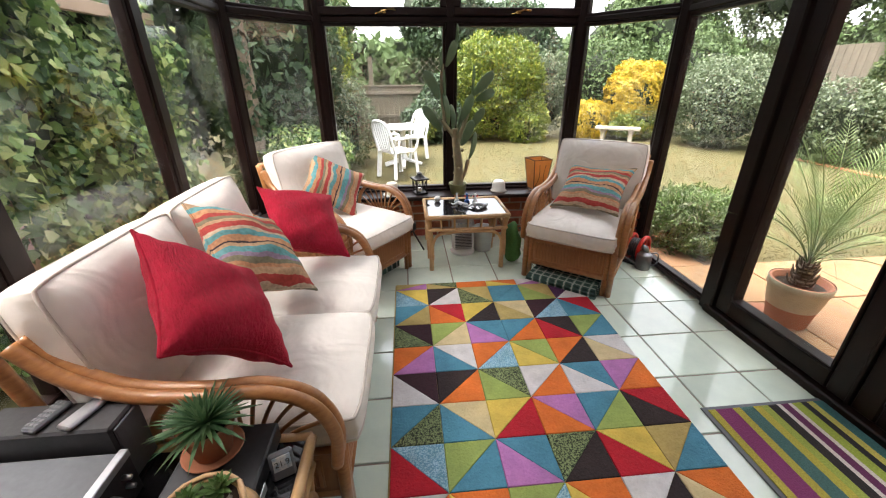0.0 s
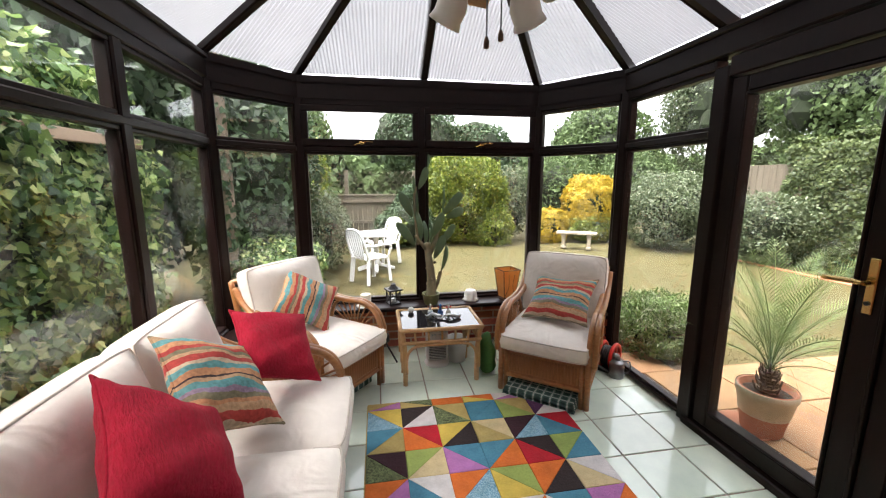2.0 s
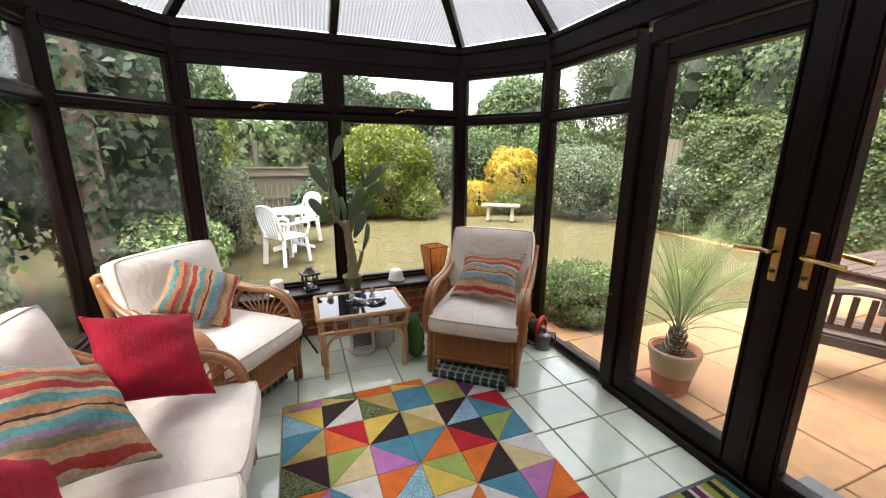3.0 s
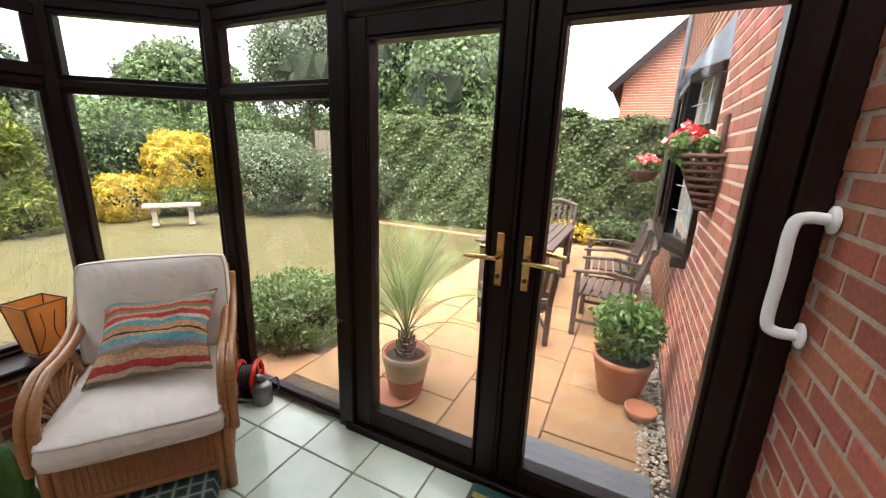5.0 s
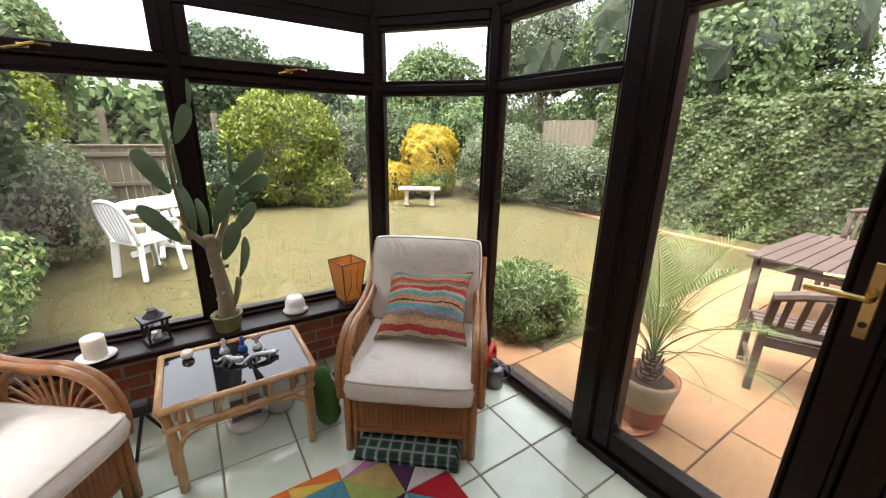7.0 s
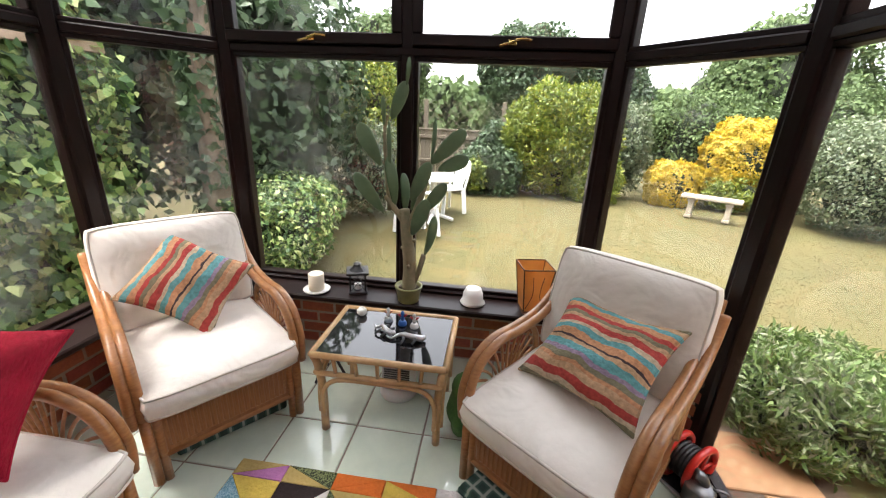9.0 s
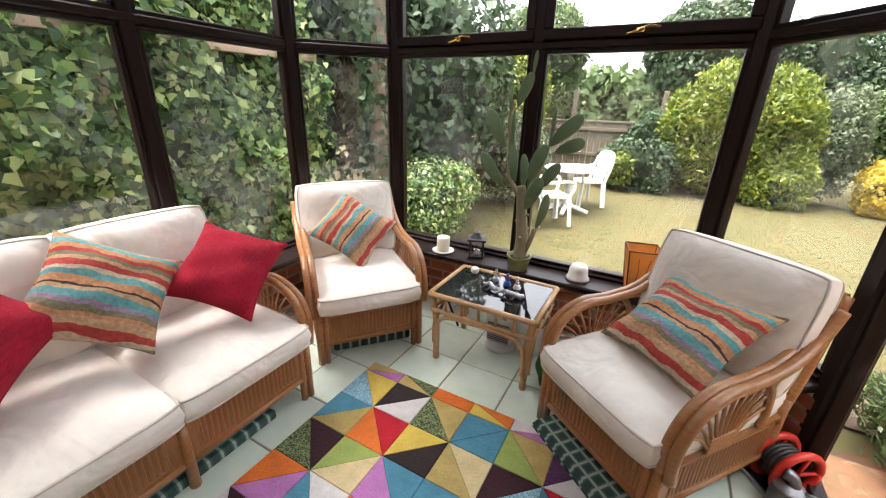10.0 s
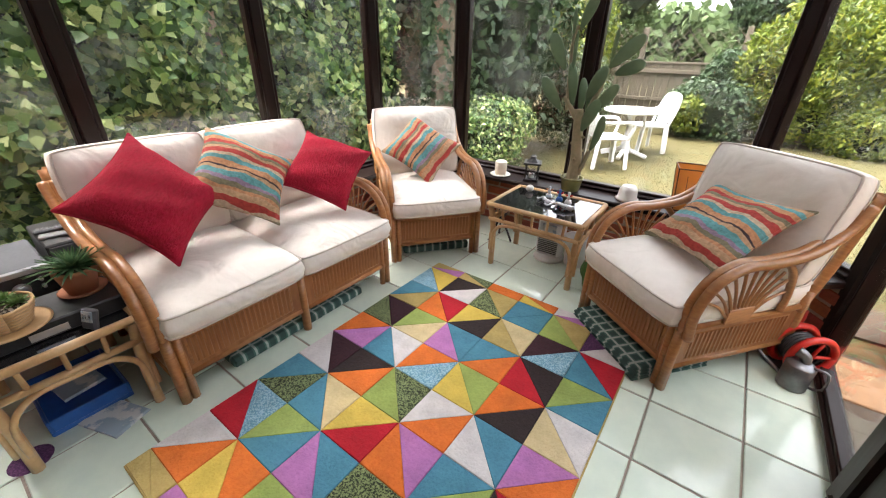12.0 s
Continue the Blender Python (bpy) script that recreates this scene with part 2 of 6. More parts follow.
def stripes(name, cols, freq, axis=1, wob=.035, bump=.4, fine=110):
    """Irregular woven stripes across one axis of the object."""
    m = bpy.data.materials.new(name); m.use_nodes = True; nt = m.node_tree; L = nt.links.new; b = nt.nodes["Principled BSDF"]
    tc = nt.nodes.new("ShaderNodeTexCoord"); sp = nt.nodes.new("ShaderNodeSeparateXYZ"); L(tc.outputs["Object"], sp.inputs[0])
    n = node(nt, "ShaderNodeTexNoise", Scale=7.0, Detail=4.0); L(tc.outputs["Object"], n.inputs["Vector"])
    a = nt.nodes.new("ShaderNodeMath"); a.operation = "MULTIPLY_ADD"; L(n.outputs[0], a.inputs[0]); a.inputs[1].default_value = wob; L(sp.outputs[axis], a.inputs[2])
    c = nt.nodes.new("ShaderNodeMath"); c.operation = "MULTIPLY_ADD"; L(a.outputs[0], c.inputs[0]); c.inputs[1].default_value = freq; c.inputs[2].default_value = .5
    f = nt.nodes.new("ShaderNodeMath"); f.operation = "FRACT"; L(c.outputs[0], f.inputs[0])
    r = nt.nodes.new("ShaderNodeValToRGB"); r.color_ramp.interpolation = "CONSTANT"; L(f.outputs[0], r.inputs[0]); el = r.color_ramp.elements
    while len(el) < len(cols):
        el.new(.5)
    for i, (p, col) in enumerate(cols):
        el[i].position = p; el[i].color = (*col, 1)
    n2 = node(nt, "ShaderNodeTexNoise", Scale=fine, Detail=4.0); L(tc.outputs["Object"], n2.inputs["Vector"])
    mr = node(nt, "ShaderNodeMapRange", To_Min=.45, To_Max=1.5); L(n2.outputs[0], mr.inputs["Value"])
    hs = nt.nodes.new("ShaderNodeHueSaturation"); L(r.outputs[0], hs.inputs["Color"]); L(mr.outputs[0], hs.inputs["Value"]); L(hs.outputs[0], b.inputs["Base Color"])
    b.inputs["Roughness"].default_value = .9
    bp = node(nt, "ShaderNodeBump", Strength=bump, Distance=.01); L(n2.outputs[0], bp.inputs["Height"]); L(bp.outputs[0], b.inputs["Normal"])
    MAT[name] = m


RD, TN, OL, TL, OR_, CR, BK, LV = (.42, .05, .04), (.48, .30, .17), (.20, .18, .11), (.11, .31, .32), (.50, .24, .12), (.52, .41, .28), (.05, .03, .03), (.28, .20, .28)
stripes("stripe_cloth", [(0, TN), (.06, OL), (.11, CR), (.15, RD), (.22, TN), (.29, OR_), (.33, OL), (.38, LV), (.42, TL), (.49, TN), (.53, BK), (.55, OR_), (.61, TL), (.67, CR), (.71, RD), (.78, TN), (.82, OL), (.86, RD), (.90, OR_), (.95, TL)], 2.35, wob=.07, fine=70)
stripes("stripe_mat", [(0, (.42, .36, .05)), (.07, (.20, .03, .12)), (.2, (.42, .36, .05)), (.26, (.05, .13, .12)), (.36, (.42, .36, .05)), (.42, (.30, .36, .06)), (.48, (.02, .015, .015)), (.55, (.6, .55, .5)), (.58, (.12, .02, .08)), (.64, (.6, .55, .5)), (.67, (.3, .38, .05)), (.74, (.02, .02, .02)), (.79, (.5, .45, .1)), (.84, (.04, .14, .14)), (.92, (.13, .02, .08))], 1.62, axis=0, wob=0, fine=160)


def plaid():
    m = mat("plaid", (.06, .11, .09), (.05, .09, .08), 200, .9, .3); nt = m.node_tree; L = nt.links.new
    b = nt.nodes["Principled BSDF"]; tc = nt.nodes.new("ShaderNodeTexCoord")
    ws = []
    for d in "XY":
        w = nt.nodes.new("ShaderNodeTexWave"); w.bands_direction = d; w.inputs["Scale"].default_value = 5.5; L(tc.outputs["Object"], w.inputs["Vector"]); ws.append(w)
    mx = nt.nodes.new("ShaderNodeMath"); mx.operation = "MAXIMUM"; L(ws[0].outputs["Fac"], mx.inputs[0]); L(ws[1].outputs["Fac"], mx.inputs[1])
    r = nt.nodes.new("ShaderNodeValToRGB"); L(mx.outputs[0], r.inputs[0]); r.color_ramp.interpolation = "CONSTANT"
    el = r.color_ramp.elements; el.new(.5); el[0].color = (.03, .07, .06, 1); el[1].position = .55; el[1].color = (.06, .13, .11, 1); el[2].position = .9; el[2].color = (.36, .42, .38, 1)
    L(r.outputs[0], b.inputs["Base Color"])


plaid()

# ---- mesh helpers ----


def mesh(name, bm, material, parent=None, label="", smooth=False, kind="", category=""):
    me = bpy.data.meshes.new(name); bm.to_mesh(me); bm.free()
    if smooth:
        me.polygons.foreach_set("use_smooth", [True] * len(me.polygons))
    for mm in (material if isinstance(material, (list, tuple)) else [material]):
        me.materials.append(MAT[mm])
    ob = new(name, me)
    if parent is not None:
        ob.parent = parent
    return tagged(ob, label, category, "", kind)


part = mesh


def thing(name, label, category, at=(0, 0, 0), rz=0.0, group=""):
    ob = new(name); ob.empty_display_size = .1
    ob.matrix_world = pose(*at, 0, 0, rz)
    return tagged(ob, label, category, group)


def box(bm, x0, x1, y0, y1, z0, z1, bevel=0.0, m=None):
    r = bmesh.ops.create_cube(bm, size=1)
    for v in r["verts"]:
        v.co = Vector(((x0 + x1) / 2 + v.co.x * (x1 - x0), (y0 + y1) / 2 + v.co.y * (y1 - y0), (z0 + z1) / 2 + v.co.z * (z1 - z0)))
        if m is not None:
            v.co = m @ v.co
    if bevel:
        bmesh.ops.bevel(bm, geom=list({e for v in r["verts"] for e in v.link_edges}), offset=bevel, segments=1, affect="EDGES")
    return bm


def B():
    return bmesh.new()


def beam(bm, a, b, w, h, bevel=.004):
    a, b = Vector(a), Vector(b); d = b - a
    m = Matrix.Translation(a) @ d.to_track_quat("X", "Z").to_matrix().to_4x4()
    box(bm, 0, d.length, -w / 2, w / 2, -h / 2, h / 2, bevel, m)
    return bm


def smooth_path(pts, n=6):
    pts = [Vector(p) for p in pts]
    if len(pts) < 3:
        return pts
    out = []
    for i in range(len(pts) - 1):
        p0, p1, p2, p3 = pts[max(i - 1, 0)], pts[i], pts[i + 1], pts[min(i + 2, len(pts) - 1)]
        for k in range(n):
            t = k / n
            out.append(.5 * ((2 * p1) + (p2 - p0) * t + (2 * p0 - 5 * p1 + 4 * p2 - p3) * t * t + (3 * p1 - p0 - 3 * p2 + p3) * t ** 3))
    out.append(pts[-1])
    return out


def tube(bm, pts, r, seg=8, n=6, taper=None, curved=True):
    pts = smooth_path(pts, n) if curved else [Vector(p) for p in pts]
    up = Vector((.13, .21, .97)); rings = []
    for i, p in enumerate(pts):
        d = (pts[min(i + 1, len(pts) - 1)] - pts[max(i - 1, 0)]).normalized()
        if abs(d.dot(up)) > .97:
            up = Vector((.9, .3, .1)).normalized()
        s = d.cross(up).normalized(); u = s.cross(d).normalized(); up = u
        rr = r * (1 if taper is None else 1 + (taper - 1) * i / (len(pts) - 1))
        rings.append([bm.verts.new(p + s * math.cos(2 * math.pi * k / seg) * rr + u * math.sin(2 * math.pi * k / seg) * rr) for k in range(seg)])
    for a, b in zip(rings, rings[1:]):
        for k in range(seg):
            bm.faces.new((a[k], a[(k + 1) % seg], b[(k + 1) % seg], b[k]))
    bm.faces.new(rings[0][::-1]); bm.faces.new(rings[-1])
    return bm


def lathe(bm, prof, seg=24, at=(0, 0, 0), closed=True):
    rings = []
    for r, z in prof:
        rings.append([bm.verts.new((at[0] + r * math.cos(2 * math.pi * k / seg), at[1] + r * math.sin(2 * math.pi * k / seg), at[2] + z)) for k in range(seg)])
    for a, b in zip(rings, rings[1:]):
        for k in range(seg):
            bm.faces.new((a[k], a[(k + 1) % seg], b[(k + 1) % seg], b[k]))
    if closed:
        bm.faces.new(rings[0][::-1]); bm.faces.new(rings[-1])
    return bm


def from_np(name, V, F, material, parent=None, label="", kind="", category="", smooth=False):
    """A mesh from arrays; F is n x k with the same number of corners in each face."""
    me = bpy.data.meshes.new(name); k = F.shape[1]
    me.vertices.add(len(V)); me.vertices.foreach_set("co", V.astype(np.float32).ravel())
    me.loops.add(F.size); me.loops.foreach_set("vertex_index", F.astype(np.int32).ravel())
    me.polygons.add(len(F)); me.polygons.foreach_set("loop_start", np.arange(0, F.size, k, dtype=np.int32))
    me.polygons.foreach_set("loop_total", np.full(len(F), k, dtype=np.int32))
    me.update(calc_edges=True); me.materials.append(MAT[material])
    ob = new(name, me)
    if parent is not None:
        ob.parent = parent
    return tagged(ob, label, category, "", kind)


RNG = np.random.default_rng(7)


def unit(a):
    return a / (np.linalg.norm(a, axis=1, keepdims=True) + 1e-9)


def leaves(name, P, N, size, material, parent=None, wide=.6, droop=.35, jitter=.7, lobed=False, **kw):
    """Small folded leaves at points P, facing roughly along N."""
    n = len(P); N = unit(N + RNG.normal(0, jitter, (n, 3)))
    T = RNG.normal(0, 1, (n, 3)); T[:, 2] -= droop * 2; T = unit(T - N * (T * N).sum(1, keepdims=True)); S = np.cross(N, T)
    L = (size * RNG.uniform(.6, 1.35, n))[:, None]; Wd = L * wide
    if lobed:
        v = [P, P + T * L * .25 + S * Wd * .75 + N * L * .06, P + T * L * .55 + S * Wd * .42, P + T * L, P + T * L * .55 - S * Wd * .42, P + T * L * .25 - S * Wd * .75 + N * L * .06]
    else:
        v = [P, P + T * L * .45 + S * Wd * .5 + N * L * .1, P + T * L, P + T * L * .45 - S * Wd * .5 + N * L * .1]
    k = len(v); V = np.stack(v, 1).reshape(-1, 3); F = np.arange(n * k).reshape(n, k)
    return from_np(name, V, F, material, parent, **kw)


def blob(n, c, r, lumps=14, lump=.45, fill=.25, flat=0.0):
    """Points and normals on a lumpy ellipsoid made of smaller balls."""
    c, r = np.array(c, float), np.array(r, float)
    if lump == 0:
        d = unit(RNG.normal(0, 1, (n, 3))); d = np.sign(d) * np.abs(d) ** .68; k = 1 + .05 * np.sin(d[:, 0] * 7 + d[:, 2] * 5) + .05 * np.sin(d[:, 1] * 11 + d[:, 2] * 9) + .04 * np.sin(d[:, 0] * 19 + d[:, 2] * 23) - .14 * RNG.random(n)
        return c + d * r * k[:, None], unit(d / r)
    if n > 400:
        h = int(n * .35); P1, N1 = blob(h, (0, 0, 0), (.82, .82, .82), lumps, 0); P2, N2 = _lumps(n - h, lumps, lump, fill)
        P, N = np.concatenate([P1, P2]), np.concatenate([N1, N2]); return c + P * r, unit(N / r)
    P, N = _lumps(n, lumps, lump, fill)
    return c + P * r, unit(N / r)


def _lumps(n, lumps, lump, fill):
    D = unit(RNG.normal(0, 1, (lumps, 3))); D[:, 2] = np.abs(D[:, 2]) * .9 - .35 * (RNG.random(lumps) < .5)
    C = D * (1 - lump * .8) * RNG.uniform(.75, 1.05, (lumps, 1)); R = lump * RNG.uniform(.7, 1.25, lumps)
    i = RNG.integers(0, lumps, n); d = unit(RNG.normal(0, 1, (n, 3)))
    d = unit(d + D[i] * .6)
    rad = R[i] * (1 - fill * RNG.random(n) ** 2)
    P = C[i] + d * rad[:, None]
    return P, d


def wall_points(n, x0, y0, x1, y1, z0, z1, depth=.18, side=1.0, topfrac=.15, thick=.6):
    """Points on the lumpy face and the top of a hedge from (x0, y0) to (x1, y1); side turns its face."""
    t = RNG.random(n); z = z0 + (z1 - z0) * RNG.random(n)
    d = np.array([x1 - x0, y1 - y0]); Ln = np.hypot(*d); d = d / Ln; nn = np.array([-d[1], d[0]]) * side
    s = t * Ln
    off = depth * (np.sin(s * 2.3 + z * 1.7) * .4 + np.sin(s * 5.1 - z * 3.9 + 1) * .35 + np.sin(s * 9.7 + z * 8.3) * .25) + RNG.normal(0, depth * .3, n)
    top = RNG.random(n) < topfrac
    zt = z1 + .10 * np.sin(s * 1.9) + .08 * np.sin(s * 5.3 + 2)
    z = np.where(top, zt + RNG.normal(0, .05, n), np.minimum(z, zt)); off = np.where(top, -thick * RNG.random(n), off)
    P = np.stack([x0 + d[0] * s + nn[0] * off, y0 + d[1] * s + nn[1] * off, z], 1)
    N = np.stack([np.where(top, 0, nn[0]), np.where(top, 0, nn[1]), np.where(top, 1.0, .25)], 1)
    return P, N

# ---- the conservatory: plan ----
XR, XL = 1.92, -1.14
XC = .41
F0, F1 = -.635, 1.445
YF = 3.43
YCR, YCL = 2.81, 2.92
YH = .3
SILL, TR0, TR1, HEAD, EAVE = .43, 1.752, 1.795, 2.125, 2.32
APEX = Vector((.40, 1.95, 3.08))
PX, PY, P0X, P0Y = .333, .333, 1.64, 2.05
G = -.15


def frame_part(parent, name, a, b, w, h):
    return part(name, beam(B(), a, b, w, h, .008), "frame", parent)


def window(n, a, b, z0, mull=(), opener=False, sill=True, full=False):
    """One facet of the glazing from a to b: posts at the mullions, transom, head, panes."""
    a, b = Vector((*a, 0)), Vector((*b, 0)); d = (b - a); Ln = d.length; d.normalize()
    w = thing("window_%d" % n, "dark brown framed conservatory window with fanlights above the transom", "window", a)
    w["kind"] = "structure"; w.matrix_world = Matrix.Translation(a) @ d.to_track_quat("X", "Z").to_matrix().to_4x4()
    cuts = [0.0, *mull, Ln]
    q = .045
    for nm, zz, hh, dd in (("window_sill", z0 + .0135, .027, .085), ("transom", (TR0 + TR1) / 2, TR1 - TR0, .085), ("head", HEAD + .02, .06, .085)):
        part(nm, beam(B(), (q, 0, zz), (Ln - q, 0, zz), dd, hh, .008), "frame", w)
    for mx in mull:
        part("mullion", beam(B(), (mx, 0, z0), (mx, 0, HEAD), .08, .07 if not full else .09, .008), "frame", w)
    for i in range(len(cuts) - 1):
        l, r = cuts[i] + (q if i == 0 else .035), cuts[i + 1] - (q if i == len(cuts) - 2 else .035)
        bm = B(); f = .022
        for z_0, z_1 in ((z0 + .027, TR0), (TR1, HEAD - .01)):
            for p, s in (((l, z_0), (r, z_0)), ((l, z_1), (r, z_1))):
                box(bm, l, r, -.028, .028, p[1] - (0 if p[1] == z_0 else f), p[1] + (f if p[1] == z_0 else 0), .004)
            box(bm, l, l + f, -.028, .028, z_0 + f, z_1 - f, .004); box(bm, r - f, r, -.028, .028, z_0 + f, z_1 - f, .004)
        part("window_frame", bm, "frame", w)
        for z_0, z_1 in ((z0 + .027, TR0), (TR1, HEAD - .01)):
            p = part("pane", box(B(), l + .004, r - .004, -.004, .004, z_0 + .004, z_1 - .004), "glass", w); p.visible_shadow = False
        if opener:
            bm = B(); f = .055; z_0, z_1 = TR1 + .005, HEAD
            box(bm, l - .01, r + .01, .03, .055, z_0, z_0 + f, .006); box(bm, l - .01, r + .01, .03, .055, z_1 - f, z_1, .006)
            box(bm, l - .01, l + f - .01, .03, .055, z_0 + f, z_1 - f, .006); box(bm, r - f + .01, r + .01, .03, .055, z_0 + f, z_1 - f, .006)
            bmesh.ops.translate(bm, verts=bm.verts, vec=(0, -.085, 0))
            fl = part("fanlight", bm, "frame", w, "opening fanlight sash")
            c = (l + r) / 2; bm = B(); box(bm, c - .02, c + .02, -.068, -.056, z_0 + .012, z_0 + .035, .003); tube(bm, [(c - .01, -.075, z_0 + .02), (c + .04, -.085, z_0 + .035), (c + .09, -.08, z_0 + .03)], .007, 6, 3)
            tube(bm, [(c - .01, -.07, z_0 + .02), (c - .06, -.08, z_0 + .005)], .006, 6, 3, curved=False)
            part("window_handle", bm, "brass", fl, "small brass window handle")
    return w


# facets in clockwise order, inside on the negative local y of none: local x runs along the wall
window(1, (F0, YF), (F1, YF), SILL, ((F1 - F0) / 2 - .02,), opener=True)
window(2, (F1, YF), (XR, YCR), SILL)
window(3, (XL, YCL), (F0, YF), SILL)
window(4, (XL, YH), (XL, YCL), SILL, (YCL - YH - 1.84, YCL - YH - .92))
window(5, (XR, YCR), (XR, 1.95), .02, full=True)
posts = [("corner_post", (XR, YCR), 0), ("corner_post", (F1, YF), 0), ("corner_post", (F0, YF), 0), ("corner_post", (XL, YCL), 0)]
for nm, (x, y), z0 in posts:
    bm = B(); lathe(bm, [(.062, z0), (.062, EAVE - .02)], 8, (x, y, 0)); ob = mesh("post", bm, "frame", kind="structure")
for y0, y1 in ((1.90, 1.995), (YH - .10, YH - .018)):
    mesh("post", box(B(), XR - .05, XR + .05, y0, y1, 0, HEAD, .008), "frame", kind="structure")
ring = [(XR, YH), (XR, YCR), (F1, YF), (F0, YF), (XL, YCL), (XL, YH)]
for (ax, ay), (bx, by) in zip(ring, ring[1:]):
    bm = B(); beam(bm, (ax, ay, (HEAD + EAVE) / 2 + .03), (bx, by, (HEAD + EAVE) / 2 + .03), .11, EAVE - HEAD - .04, .01)
    beam(bm, (ax, ay, EAVE - .01), (bx, by, EAVE - .01), .15, .035, .008)
    mesh("eaves_beam", bm, "frame", kind="structure")

# french doors


def french_door(n, y0, y1, handle_y):
    d = thing("door_%d" % n, "dark brown glazed french door with brass lever handle", "door", (XR, 0, 0)); d["kind"] = "structure"
    s, top, bot = .095, 2.05, .05
    bm = B()
    box(bm, -.03, .03, y0, y0 + s, bot, top, .008); box(bm, -.03, .03, y1 - s, y1, bot, top, .008)
    box(bm, -.03, .03, y0 + s, y1 - s, top - .085, top, .008); box(bm, -.03, .03, y0 + s, y1 - s, bot, bot + .10, .008)
    part("door_frame", bm, "frame", d)
    bm = B(); f = .015
    for a, b, c, e in ((y0 + s, y0 + s + f, bot + .10, top - .085), (y1 - s - f, y1 - s, bot + .10, top - .085)):
        box(bm, -.036, .036, a, b, c, e, .004)
    box(bm, -.036, .036, y0 + s, y1 - s, bot + .10, bot + .115, .004); box(bm, -.036, .036, y0 + s, y1 - s, top - .1, top - .085, .004)
    part("glazing_bead", bm, "frame", d)
    p = part("pane", box(B(), -.005, .005, y0 + s, y1 - s, bot + .10, top - .085), "glass", d); p.visible_shadow = False
    h = part("door_handle", box(B(), -.043, -.03, handle_y - .017, handle_y + .017, .99, 1.215, .004), "brass", d, "polished brass lever handle on a long plate")
    sg = -1 if n == 2 else 1
    bm = B(); tube(bm, [(-.04, handle_y, 1.12), (-.085, handle_y, 1.12), (-.095, handle_y + sg * .03, 1.122), (-.09, handle_y + sg * .13, 1.115)], .010, 8, 4)
    part("lever", bm, "brass", h)
    bm = B(); lathe(bm, [(.009, 0), (.009, .006)], 10); bmesh.ops.rotate(bm, verts=bm.verts, matrix=Matrix.Rotation(radians(-90), 3, "Y")); bmesh.ops.translate(bm, verts=bm.verts, vec=(-.043, handle_y, 1.035))
    part("keyhole", bm, "black", h)
    bm = B(); box(bm, .03, .043, handle_y - .017, handle_y + .017, .99, 1.215, .004); tube(bm, [(.04, handle_y, 1.12), (.085, handle_y, 1.12), (.095, handle_y + sg * .03, 1.122), (.09, handle_y + sg * .13, 1.115)], .010, 8, 4)
    part("outer_handle", bm, "brass", d)


french_door(1, 1.10, 1.89, 1.145)
french_door(2, .285, 1.085, 1.035)
mesh("door_head", box(B(), XR - .05, XR + .05, YH - .018, 1.9, 2.06, HEAD + .04, .008), "frame", kind="structure")
mesh("threshold", box(B(), XR - .06, XR + .07, YH - .1, 1.95, -.02, .045, .008), "frame", kind="structure")
mesh("meeting_strip", box(B(), XR - .045, XR + .045, 1.085, 1.10, .05, 2.05, .003), "frame", kind="structure")

# sill boards inside
for (ax, ay), (bx, by) in (((F0, YF), (F1, YF)), ((F1, YF), (XR, YCR)), ((XL, YCL), (F0, YF)), ((XL, YH), (XL, YCL))):
    a, b = Vector((ax, ay, 0)), Vector((bx, by, 0)); d = (b - a).normalized(); inn = d.cross(Vector((0, 0, 1)))
    if (Vector((XC, 1.8, 0)) - a).dot(inn) < 0:
        inn = -inn
    c = inn * .12
    a2, b2 = a + c - d * (-.02), b + c - d * .02
    mesh("window_board", beam(B(), (a2.x, a2.y, SILL - .015), (b2.x, b2.y, SILL - .015), .22, .035, .008), "frame", kind="structure")

# roof
ridge_back = Vector((APEX.x, YH, APEX.z))
def rafter(a, b):
    mesh("rafter", beam(B(), a, b, .055, .055, .008), "frame", kind="structure")
E_ = EAVE + .01
ends = [(XR, YCR), (F1, YF), ((F0 + F1) / 2, YF), (F0, YF), (XL, YCL), (XR, 1.95), (XL, 1.95)]
for x, y in ends:
    rafter((x, y, E_), APEX)
for y in (1.12, YH + .03):
    for x in (XR, XL):
        rafter((x, y, E_), (APEX.x, y, APEX.z))
mesh("ridge_beam", beam(B(), APEX, ridge_back, .09, .09, .01), "frame", kind="structure")


